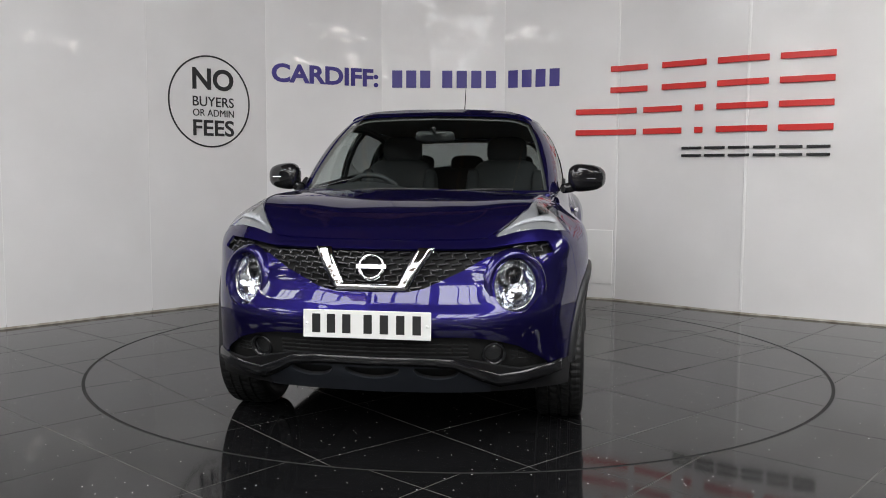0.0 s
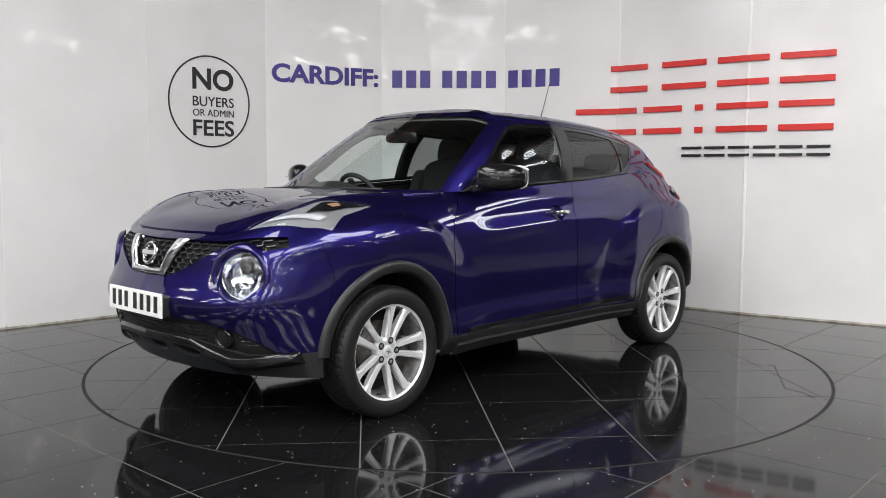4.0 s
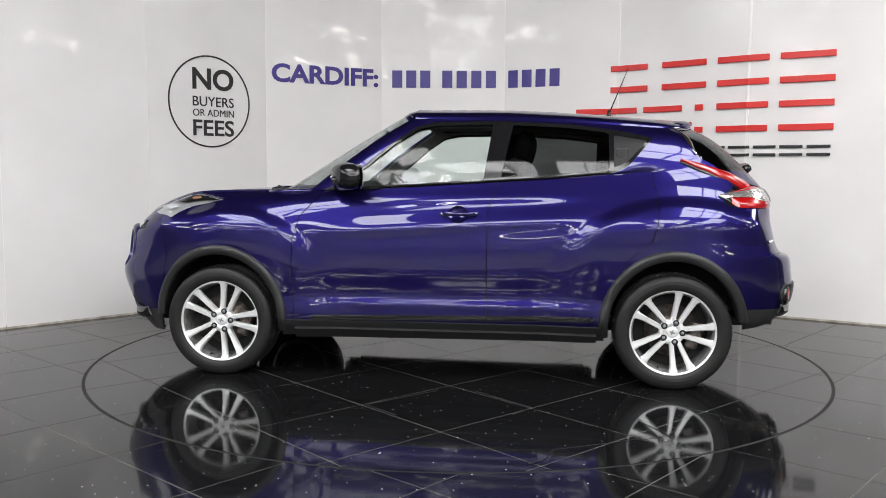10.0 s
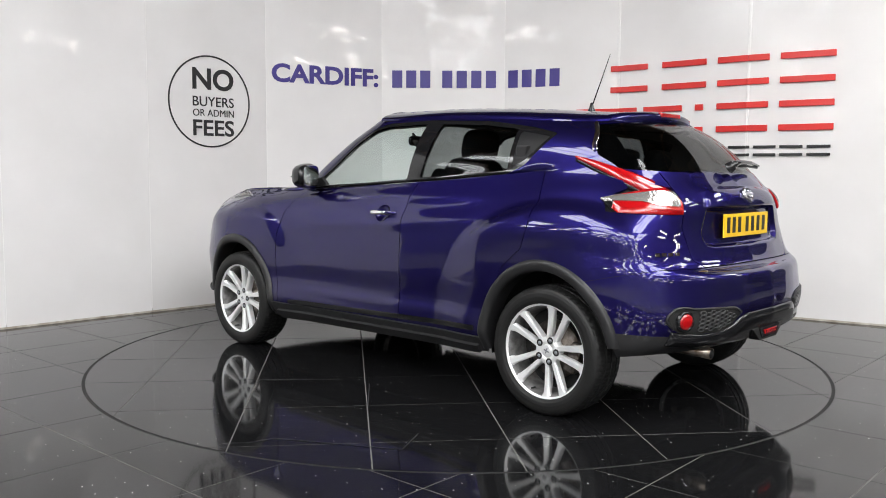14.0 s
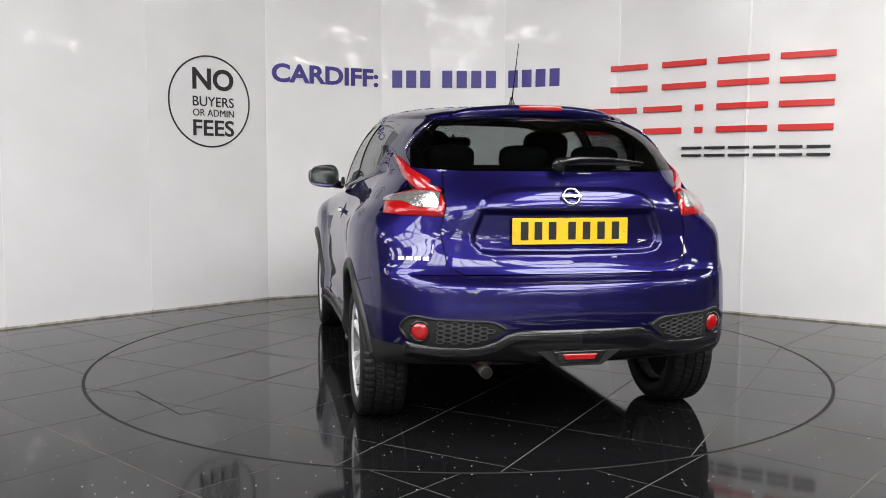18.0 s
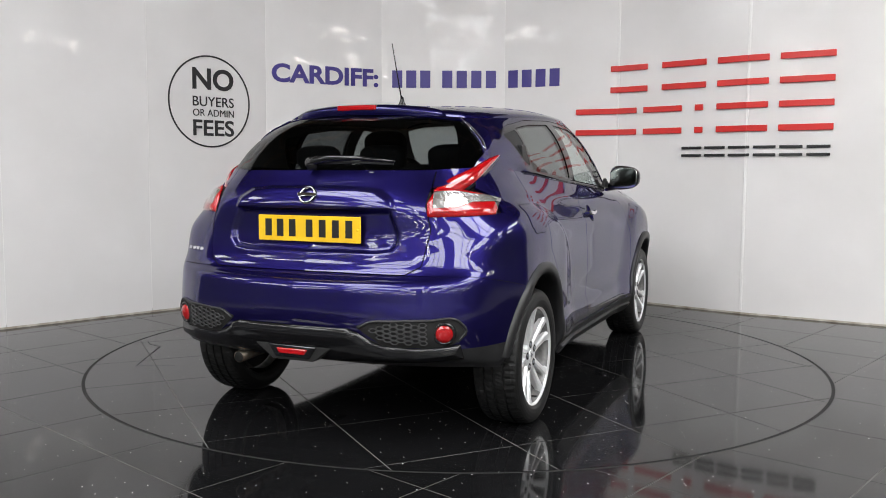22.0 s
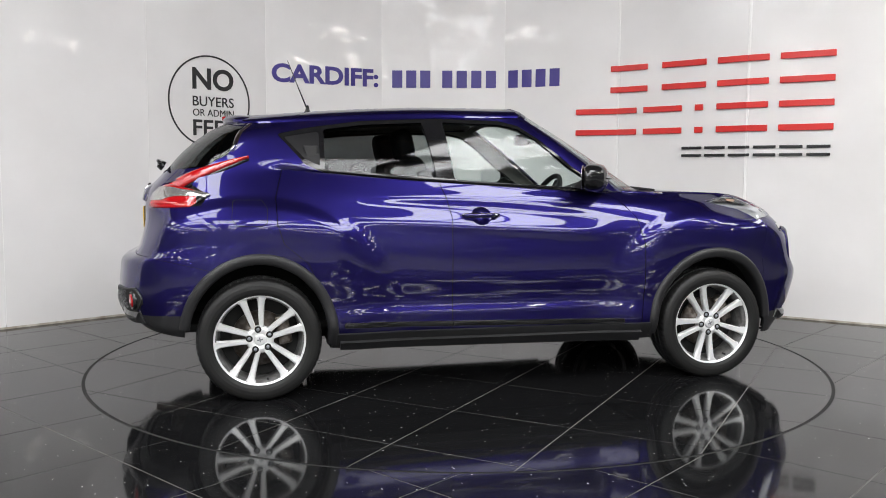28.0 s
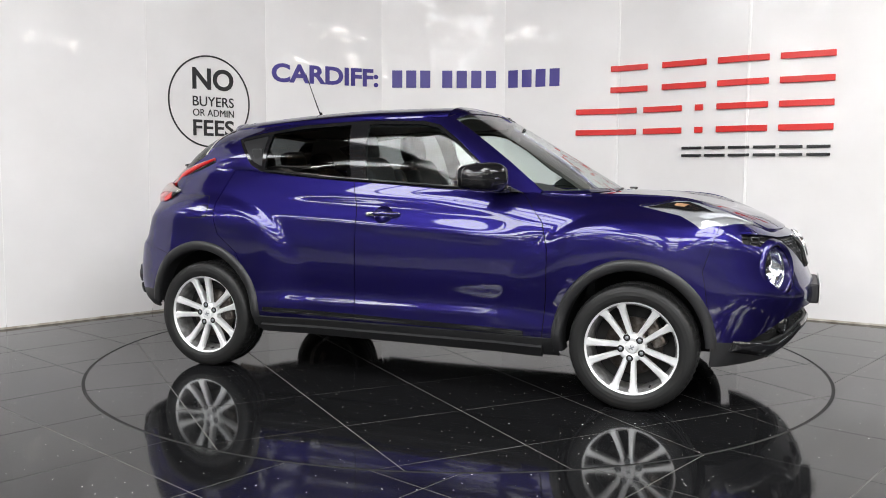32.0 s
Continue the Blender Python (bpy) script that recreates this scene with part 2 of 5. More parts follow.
def puff(mesh, d):
    """Moved along its normals by d, a number or a function of V."""
    V, F = mesh
    W = V.copy()
    W[:, :3] += normals(mesh) * (np.asarray(d(V) if callable(d) else d).reshape(-1, 1) if callable(d) else d)
    return W, F


def mirrored(mesh):
    V, F = mesh
    W = V.copy()
    W[:, 1] *= -1
    return W, [tuple(reversed(f)) for f in F]


def joined(*meshes):
    V, F, n = [], [], 0
    for v, f in meshes:
        V.append(np.asarray(v)[:, :3])
        F += [tuple(i + n for i in q) for q in f]
        n += len(v)
    return np.concatenate(V), F


def welded(mesh, tol=1e-5):
    V, F = mesh
    key, back, W = {}, [], []
    for p in V[:, :3]:
        k = tuple(np.round(p / tol).astype(int))
        if k not in key:
            key[k] = len(W)
            W.append(p)
        back.append(key[k])
    out = []
    for f in F:
        g = []
        for i in f:
            if back[i] not in g:
                g.append(back[i])
        if len(g) > 2:
            out.append(tuple(g))
    return np.array(W), out


def thick(mesh, depth=0.012):
    """The sheet with a turned-in edge, as on a pressed panel; returns V, F and the sharp edges."""
    V, F = mesh
    N = normals(mesh)
    seen = {}
    for f in F:
        for k, i in enumerate(f):
            j = f[(k + 1) % len(f)]
            seen[(i, j)] = seen.get((i, j), 0) + 1
    rim = [(i, j) for (i, j) in seen if (j, i) not in seen]
    W, G, new_at, sharp = [*V[:, :3]], list(F), {}, []
    for i, j in rim:
        for k in (i, j):
            if k not in new_at:
                new_at[k] = len(W)
                W.append(V[k, :3] - N[k] * depth)
        G.append((j, i, new_at[i], new_at[j]))
        sharp.append((i, j))
    return np.array(W), G, sharp


def solid(name, mesh, mat, smooth=True, sharp=()):
    me = bpy.data.meshes.new(name)
    me.from_pydata([tuple(p[:3]) for p in mesh[0]], [], mesh[1])
    if smooth:
        me.polygons.foreach_set("use_smooth", [True] * len(me.polygons))
    if len(sharp):
        keys = {tuple(sorted(e)) for e in sharp}
        att = me.attributes.new("sharp_edge", "BOOLEAN", "EDGE")
        att.data.foreach_set("value", [tuple(sorted(e.vertices)) in keys for e in me.edges])
    me.materials.append(mat)
    me.update()
    return me


def part(name, mesh, mat, parent, label="", smooth=True, m=None):
    """One mesh object under a thing or a part."""
    if not isinstance(mesh, bpy.types.Mesh):
        mesh = solid(name, mesh, mat, smooth, mesh[2] if len(mesh) > 2 else ())
    ob = new(name, mesh)
    ob.parent = parent
    if m is not None:
        ob.matrix_local = m
    if label:
        ob["label"] = label
    return ob


def from_bm(bm, name, mat, smooth=False, angle=None):
    me = bpy.data.meshes.new(name)
    if angle:
        for f in bm.faces:
            f.smooth = True
        for e in bm.edges:
            if len(e.link_faces) == 2 and e.calc_face_angle() > radians(angle):
                e.smooth = False
    elif smooth:
        for f in bm.faces:
            f.smooth = True
    bm.to_mesh(me)
    bm.free()
    me.materials.append(mat)
    return me


def box(sx, sy, sz, at=(0, 0, 0), bevel=0.0, seg=2, turn=None):
    bm = bmesh.new()
    bmesh.ops.create_cube(bm, size=1, matrix=Matrix.Diagonal((sx, sy, sz, 1)))
    if bevel:
        bmesh.ops.bevel(bm, geom=bm.edges[:], offset=bevel, segments=seg, affect="EDGES", profile=0.5)
    if turn is not None:
        bmesh.ops.transform(bm, matrix=turn, verts=bm.verts)
    bmesh.ops.translate(bm, verts=bm.verts, vec=at)
    return bm


def add(bm, other):
    me = bpy.data.meshes.new("piece")
    other.to_mesh(me)
    other.free()
    bm.from_mesh(me)
    bpy.data.meshes.remove(me)
    return bm


def lathe(profile, n, axis="y"):
    """A turned shape; profile is (radius, along)."""
    V, F = [], []
    m = len(profile)
    for k in range(n):
        a = 2 * math.pi * k / n
        for r, h in profile:
            V.append((r * math.cos(a), h, r * math.sin(a)) if axis == "y" else (r * math.cos(a), r * math.sin(a), h))
    for k in range(n):
        j = (k + 1) % n
        for i in range(m - 1):
            F.append((k * m + i, k * m + i + 1, j * m + i + 1, j * m + i))
    return np.array(V, float), F


def tube(points, r, n=10, closed=False, taper=None):
    P = [Vector(p) for p in points]
    V, F = [], []
    for i, p in enumerate(P):
        a, b = P[i - 1 if (i or closed) else i], P[(i + 1) % len(P) if (closed or i + 1 < len(P)) else i]
        q = (b - a).normalized().to_track_quat("Z", "Y")
        rr = r if taper is None else r + (taper - r) * i / (len(P) - 1)
        for k in range(n):
            t = 2 * math.pi * k / n
            V.append(p + q @ Vector((rr * math.cos(t), rr * math.sin(t), 0)))
    for i in range(len(P) if closed else len(P) - 1):
        j = (i + 1) % len(P)
        for k in range(n):
            l = (k + 1) % n
            F.append((i * n + k, i * n + l, j * n + l, j * n + k))
    if not closed:
        F += [tuple(reversed(range(n))), tuple(range((len(P) - 1) * n, len(P) * n))]
    return np.array([tuple(v) for v in V]), F


def slab(points, axes, lo, hi, bevel=0.0):
    """A flat plate with an outline in two coordinates, between lo and hi in the third."""
    bm = bmesh.new()
    third = 3 - sum(axes)
    ring = []
    for a, b in points:
        c = [0, 0, 0]
        c[axes[0]], c[axes[1]], c[third] = a, b, lo
        ring.append(bm.verts.new(c))
    f = bm.faces.new(ring)
    up = bmesh.ops.extrude_face_region(bm, geom=[f])
    d = Vector((0, 0, 0))
    d[third] = hi - lo
    bmesh.ops.translate(bm, verts=[v for v in up["geom"] if isinstance(v, bmesh.types.BMVert)], vec=d)
    bmesh.ops.recalc_face_normals(bm, faces=bm.faces)
    if bevel:
        bmesh.ops.bevel(bm, geom=bm.edges[:], offset=bevel, segments=2, affect="EDGES", profile=0.5)
    return bm


def thing(name, label, category, at=(0, 0, 0), group="", kind=""):
    ob = new(name)
    ob.empty_display_size = 0.1
    ob.location = at
    return tagged(ob, label, category, group, kind)


# ---- setting: hall, floor, turntable, backdrop wall ----
R_TABLE = 2.223
SPIN0, SPIN = -97.57, -8.868          # degrees, degrees a second
NODES = [(-4.90, -0.92), (-4.10, -0.095), (-3.313, 0.727), (-2.524, 1.546), (-1.734, 2.369), (-0.73, 2.90),
         (0.45, 2.90), (1.46, 2.442), (2.383, 1.693), (3.319, 1.132), (4.26, 0.57)]
WALL_H = 3.3


def wall_frame(i):
    """A frame on panel i: x along the panel, y up, z out of the wall; and the panel's length."""
    a, b = Vector((*NODES[i], 0)), Vector((*NODES[i + 1], 0))
    d = (b - a).normalized()
    n = Vector((d.y, -d.x, 0))
    m = Matrix((d, Vector((0, 0, 1)), n)).transposed().to_4x4()
    return Matrix.Translation(a) @ m, (b - a).length


hall = thing("hall", "tall grey showroom hall with rooflights behind the set", "hall", kind="structure")
HX, HY0, HY1 = 17.0, -28.0, 6.0
for nm, sx, sy, sz, at in (("wall_west", 0.2, HY1 - HY0, ROOF_Z, (-HX - 0.1, (HY0 + HY1) / 2, ROOF_Z / 2)),
                           ("wall_east", 0.2, HY1 - HY0, ROOF_Z, (HX + 0.1, (HY0 + HY1) / 2, ROOF_Z / 2)),
                           ("wall_north", 2 * HX, 0.2, ROOF_Z, (0, HY1 + 0.1, ROOF_Z / 2)),
                           ("wall_south", 2 * HX, 0.2, ROOF_Z, (0, HY0 - 0.1, ROOF_Z / 2))):
    part(nm, from_bm(box(sx, sy, sz, at), nm, HALLM if nm == "wall_south" else DARKWALLM), None, hall)
ceiling = tagged(new("ceiling", from_bm(box(2 * HX + 0.4, HY1 - HY0 + 0.4, 0.15, (0, (HY0 + HY1) / 2, ROOF_Z + 0.08)), "ceiling", ROOFM)),
                 "dark profiled metal roof of the hall", "ceiling", kind="structure")
for y in np.arange(HY0 + 1, HY1, 4.6):
    part("rafter", from_bm(box(2 * HX, 0.16, 0.40, (0, y, ROOF_Z - 0.2)), "rafter", BROWN), None, hall)
for x in np.arange(-HX + 1.3, HX, 2.25):
    part("purlin", from_bm(box(0.08, HY1 - HY0, 0.16, (x, (HY0 + HY1) / 2, ROOF_Z - 0.08)), "purlin", BROWN), None, hall)
for gx, gy in SKYLIGHTS:
    for x in (-1.26, -0.42, 0.42, 1.26):
        part("glazing_bar", from_bm(box(0.06, 4.3, 0.05, (gx + x, gy, ROOF_Z - 0.36)), "glazing_bar", STEEL), None, hall)
# rooflights: three panes in a dark frame each
roof_pane_me = from_bm(box(0.56, 1.8, 0.02, (0, 0, 0)), "pane", SKYPANE)
roof_bar_me = from_bm(box(0.05, 1.9, 0.06, (0, 0, -0.01)), "bar", STEEL)
lit = thing("rooflight", "long rooflight with three pale panes in the hall roof", "rooflight", group="hall rooflights")
for x in (-0.62, 0.0, 0.62):
    part("pane", roof_pane_me, None, lit, m=pose(x, 0, 0))
for x in (-0.93, -0.31, 0.31, 0.93):
    part("bar", roof_bar_me, None, lit, m=pose(x, 0, 0))
spots = [(x, y) for y in (-25.7, -21.1, -16.5, -11.9, -7.3) for x in (-13.4, -8.9, -4.4, 0.1, 4.6, 9.1, 13.6)] + [(x, y) for y in (-2.7, 1.9) for x in (-13.4, -8.9, 9.1, 13.6)]
spots = [(x, y) for x, y in spots if (y != -7.3 or abs(x) > 5) and not (x > 9 and -17 < y < -7) and (x, y) != (0.1, -11.9)]
lit.location = (*spots[0], ROOF_Z - 0.21)
for x, y in spots[1:]:
    copy_thing(lit, pose(x, y, ROOF_Z - 0.21))
# twin-tube battens on rods
lamp_me = from_bm(box(0.035, 1.5, 0.035, (0, 0, -0.05), 0.012), "tube", TUBEM)
case_me = from_bm(box(0.20, 1.56, 0.05, (0, 0, 0.0), 0.008), "case", STEEL)
rod_me = from_bm(box(0.012, 0.012, 1.0, (0, 0, 0.52)), "rod", STEEL)
first = thing("batten_light", "twin fluorescent batten hung on rods in the hall", "ceiling light", group="hall battens")
part("case", case_me, None, first)
for x in (-0.06, 0.06):
    part("tube", lamp_me, None, first, m=pose(x, 0, 0))
for y in (-0.6, 0.6):
    part("rod", rod_me, None, first, m=pose(0, y, 0))
BATTENS = [(3.7, -2.35, 3.2, 67), (4.25, -1.85, 3.2, 63)]
BATTENS += [(x, y, 3.5, 90) for y in (-17.0, -21.5) for x in (-12.5, -10.0, -6.2, -3.7, 0.1, 2.6, 6.4, 8.9, 12.5)]
BATTENS += [(x, y, 4.3, 0) for x in (-11.2, -6.7, -2.2, 2.3, 6.8, 11.3) for y in (-18.8, -14.2, -9.6)] + [(x, -5.0, 4.3, 90) for x in (-10.5, -7.5, 7.5, 10.5)]
first.matrix_basis = pose(*BATTENS[0][:3], 0, 0, BATTENS[0][3])
for x, y, z, r in BATTENS[1:]:
    copy_thing(first, pose(x, y, z, 0, 0, r))
# a round studio lamp on a stand
studio = thing("studio_lamp", "round studio lamp on a thin black stand", "studio lamp", at=(5.6, -2.97, 0))
aim = look((0, 0, 2.26), (-5.6, 2.97, 1.3)) @ pose(0, 0, 0, 90)
part("lamp_head", lathe([(0.05, -0.18), (0.07, -0.10), (0.10, 0.0), (0.097, 0.004)], 32), GLOSS, studio, m=aim @ pose(0, 0, 0, 180))
part("lamp_face", lathe([(0.0, 0.0), (0.092, 0.0)], 32), TUBEM, studio, m=aim @ pose(0, 0, 0, 180))
part("pole", tube([(0, 0, 0.25), (0, 0, 2.2)], 0.015), GLOSS, studio)
for k in range(3):
    part("leg", tube([(0, 0, 0.6), (0.45 * math.cos(2.1 * k), 0.45 * math.sin(2.1 * k), 0.01)], 0.01), GLOSS, studio)

# floor: a dark bed with tiles of 0.6 m laid at 49 degrees, and the turning disc's own tiles
floor = tagged(new("floor", from_bm(box(2 * HX, HY1 - HY0, 0.1, (0, (HY0 + HY1) / 2, -0.058)), "floor", CONCRETE)),
               "polished black floor of the showroom", "floor", kind="structure")
part("ring_gap", lathe([(R_TABLE - 0.013, -0.0018), (R_TABLE + 0.0105, -0.0018)], 128, "z"), DARK, floor, "dark gap round the turntable")
bed = part("bed", lathe([(R_TABLE + 0.01, -0.0012), (R_TABLE + 0.07, -0.0012), (4.4, -0.0012)], 96, "z"), GROUT, floor)
part("border", from_bm(box(12.0, 9.6, 0.004, (0, -1.4, -0.0055)), "border", TILE), None, floor, "polished black border round the tiles")
PITCH, JOINT = 0.6, 0.0055


def tile_piece(cx, cy, angle, keep=None):
    """A tile round a place in the floor's plane, with a small bevel; keep clips it."""
    n, h = 12, (PITCH - JOINT) / 2
    co = np.linspace(-h, h, n + 1)
    c, s = math.cos(angle), math.sin(angle)
    V = np.array([(cx + x * c - y * s, cy + x * s + y * c, 0.0, 0, 0) for y in co for x in co])
    F = [(r * (n + 1) + q, r * (n + 1) + q + 1, (r + 1) * (n + 1) + q + 1, (r + 1) * (n + 1) + q) for r in range(n) for q in range(n)]
    return inside((V, F), keep) if keep else (V, F)


def tile_slab(bevelled=True):
    h, b = (PITCH - JOINT) / 2, 0.0004
    V = [(x * k, y * k, z) for k, z in ((1, -0.008), (1, -b), (1 - b / h, 0)) for x, y in ((-h, -h), (h, -h), (h, h), (-h, h))]
    F = [(i, (i + 1) % 4, 4 + (i + 1) % 4, 4 + i) for i in range(4)] + [(4 + i, 4 + (i + 1) % 4, 8 + (i + 1) % 4, 8 + i) for i in range(4)] + [(8, 9, 10, 11)]
    return np.array(V, float), F


TILE_ME = solid("tile", tile_slab(), TILE, smooth=False)


def lay(parent, angle, off, limit, ring, keep_in):
    """Tiles of one field under parent; limit(x, y) picks the stretch, ring is the disc's edge."""
    c, s = math.cos(angle), math.sin(angle)
    for i in range(-12, 13):
        for j in range(-12, 13):
            p, q = (i + 0.5) * PITCH + off[0], (j + 0.5) * PITCH + off[1]
            x, y = p * c - q * s, p * s + q * c
            far = math.hypot(x, y)
            if not limit(x, y):
                continue
            if keep_in:
                if far > ring + 0.43:
                    continue
                whole = far < ring - 0.43
                keep = lambda V: np.hypot(V[:, 0], V[:, 1]) - (R_TABLE - 0.009)
            else:
                if far < ring - 0.43:
                    continue
                whole = far > ring + 0.43
                keep = lambda V: (R_TABLE + 0.009) - np.hypot(V[:, 0], V[:, 1])
            if whole:
                part("tile", TILE_ME, None, parent, m=Matrix.Translation((x, y, 0)) @ Matrix.Rotation(angle, 4, "Z"))
            else:
                piece = tile_piece(x, y, angle, keep)
                if len(piece[1]) > 2:
                    part("tile", thick(welded(piece), 0.008)[:2], TILE, parent, smooth=False)


turntable = thing("turntable", "round black tiled turntable let into the floor", "turntable")
part("disc", lathe([(0.0, -0.0012), (R_TABLE - 0.012, -0.0012), (R_TABLE - 0.012, -0.007)], 96, "z"), GROUT, turntable)
# old cracks in the turntable's tiles
for run in ([(-0.518, 2.078), (-0.589, 2.001), (-0.62, 1.882), (-1.134, 1.606), (-1.03, 1.405)], [(0.13, 1.459), (0.311, 1.297), (-0.008, 0.968)], [(-0.425, 1.369), (-0.516, 1.238), (-0.208, 0.946)]):
    bm = bmesh.new()
    for a, b in zip(run, run[1:]):
        a, b = Vector((*a, 0.0022)), Vector((*b, 0.0022))
        side = (b - a).cross(Vector((0, 0, 1))).normalized() * 0.0035
        bm.faces.new([bm.verts.new(p) for p in (a - side, b - side * 0.6, b + side * 0.6, a + side)])
    part("crack", from_bm(bm, "crack", CLAD), None, turntable, "dark crack in the tiles")

wall = thing("wall_backdrop", "curved backdrop wall of white gloss panels", "wall", kind="structure")
for i in range(len(NODES) - 1):
    m, length = wall_frame(i)
    pm = m @ Matrix.Translation((0, 0.004, 0))
    part("panel", from_bm(box(length - 0.004, WALL_H, 0.05, (length / 2, WALL_H / 2 + 0.012, -0.025), 0.0015, 1), "panel", WALLM), None, wall, m=pm)
    part("foot_trim", from_bm(box(length, 0.016, 0.012, (length / 2, 0.008, -0.004), 0.002, 1), "foot_trim", GRIME), None, wall, m=m)
    part("rail", from_bm(box(length, 0.06, 0.06, (length / 2, WALL_H + 0.045, -0.02)), "rail", BEAD), None, wall, m=m)
    if i in (7, 8):
        part("joint_bead", from_bm(box(0.022, WALL_H - 0.03, 0.006, (0.0, WALL_H / 2 + 0.02, 0.003), 0.002, 1), "joint_bead", BEAD), None, wall, m=m)
    else:
        part("joint_strip", from_bm(box(0.006, WALL_H - 0.03, 0.003, (0.0, WALL_H / 2 + 0.02, 0.0), 0.001, 1), "joint_strip", BEAD), None, wall, m=m)
# small hatch beside a joint
m, length = wall_frame(6)
hatch = thing("access_hatch", "small white access hatch flush in the wall", "hatch")
hatch.matrix_world = m
part("lid", from_bm(box(0.36, 0.50, 0.008, (length - 0.20, 0.40, 0.006), 0.003), "lid", BEAD), None, hatch)


# signs
def lettering(body, size_w, size_h, mat, depth=0.004, bold=0.0, squeeze=True):
    cu = bpy.data.curves.new("letters", "FONT")
    cu.body, cu.size, cu.extrude, cu.offset, cu.resolution_u = body, 1.0, depth, bold, 4
    ob = bpy.data.objects.new("letters", cu)
    scene.collection.objects.link(ob)
    bpy.context.view_layer.update()
    me = bpy.data.meshes.new_from_object(ob.evaluated_get(bpy.context.evaluated_depsgraph_get()))
    bpy.data.objects.remove(ob)
    co = np.array([v.co[:] for v in me.vertices])
    lo, hi = co.min(0), co.max(0)
    sx, sy = size_w / (hi[0] - lo[0]), size_h / (hi[1] - lo[1])
    for v in me.vertices:
        v.co = ((v.co.x - lo[0]) * sx, (v.co.y - lo[1]) * sy, v.co.z - lo[2])
    me.materials.clear()
    me.materials.append(mat)
    return me


def on_wall(i, s, z, out=0.002):
    return wall_frame(i)[0] @ Matrix.Translation((s, z, out))


sign = thing("round_sign", "black ring sign lettered NO BUYERS OR ADMIN FEES", "sign")
sign.matrix_world = on_wall(3, 0.570, 1.767)
ring = [(0.378, 0), (0.378, 0.003), (0.392, 0.003), (0.392, 0)]
part("ring", lathe([(r, h) for r, h in ring], 72, "z"), BLACKV, sign, smooth=False)
for word, z0, hgt, bold in (("NO", 0.098, 0.185, 0.026), ("BUYERS", -0.042, 0.084, 0.006), ("OR ADMIN", -0.126, 0.060, 0.0), ("FEES", -0.293, 0.138, 0.018)):
    part("letters", lettering(word, 0.395, hgt, BLACKV, 0.002, bold), None, sign, word.lower() + " in black letters", m=Matrix.Translation((-0.166, z0, 0)))

town = thing("town_sign", "navy lettering CARDIFF followed by plain bars", "sign")
town.matrix_world = on_wall(4, 0, 0)
part("letters", lettering("CARDIFF:", 1.045, 0.172, NAVY, 0.002, 0.034), None, town, "CARDIFF in navy letters", m=Matrix.Translation((0.05, 1.985, 0)))
digits = thing("digit_bars", "row of plain navy bars in three groups", "sign")
inv = digits.matrix_world.inverted()
for i, starts in ((5, (0.098, 0.233, 0.368, 0.58, 0.72, 0.86, 1.0)), (6, (0.04, 0.178, 0.316, 0.454))):
    for s in starts:
        part("bar", from_bm(box(0.098, 0.165, 0.004, (0.049, 0.0825, 0.002), 0.001, 1), "bar", NAVY), None, digits, m=on_wall(i, s, 1.985))

brand = thing("red_bar_sign", "raised red and black bars of a name sign", "sign")


def bar_on(i, s, z, w, h, mat, nm):
    """A raised bar; what reaches past the panel goes on along the next one."""
    m, length = wall_frame(i)
    if s > length:
        return bar_on(i + 1, s - length, z, w, h, mat, nm)
    if s + w > length + 0.02:
        bar_on(i + 1, 0.0, z, s + w - length, h, mat, nm)
        w = length - s
    part(nm, from_bm(box(w, h, 0.018, (s + w / 2, z, 0.011), 0.002, 1), nm, mat), None, brand, m=m)


L6, L7 = wall_frame(6)[1], wall_frame(7)[1]
for s, w in ((1.04, 0.36), (1.54, 0.40), (2.04, 0.42), (2.545, 0.41)):
    bar_on(6, s, 2.115, w, 0.05, REDM, "red_bar")
    bar_on(6, s, 1.925, w, 0.05, REDM, "red_bar")
for s, w in ((0.72, 0.58), (1.37, 0.36), (1.85, 0.07), (2.04, 0.42), (2.545, 0.41)):
    bar_on(6, s, 1.735, w, 0.05, REDM, "red_bar")
    bar_on(6, s, 1.545, w, 0.05, REDM, "red_bar")
for k in range(6):
    s = 1.74 + k * 0.205
    bar_on(6, s, 1.392, 0.175, 0.022, BLACKV, "black_bar")
    bar_on(6, s, 1.328, 0.175, 0.022, BLACKV, "black_bar")

# ---- the car: x forward, y to its left, origin between the axles on the ground ----
AXLE, WZ = 1.265, 0.312
car = thing("car", "dark blue metallic compact crossover car with black cladding", "car")

# lines of the lower body from the middle of the nose round the left side to the middle of the tail
NOSE_Y = (0.0, 0.28, 0.50, 0.68, 0.79)
SIDE_X = (1.45, 1.265, 1.0, 0.80, 0.35, -0.10, -0.55, -0.95, -1.265, -1.52)
TAIL_Y = (0.77, 0.62, 0.36, 0.0)


def body_line(nose_x, nose_z, side_y, side_z, tail_x, tail_z, nose_y=NOSE_Y, tail_y=TAIL_Y, side_x=SIDE_X):
    return ([(x, y, z) for x, y, z in zip(nose_x, nose_y, nose_z)] + [(x, y, z) for x, y, z in zip(side_x, side_y, side_z)]
            + [(x, y, z) for x, y, z in zip(tail_x, tail_y, tail_z)])


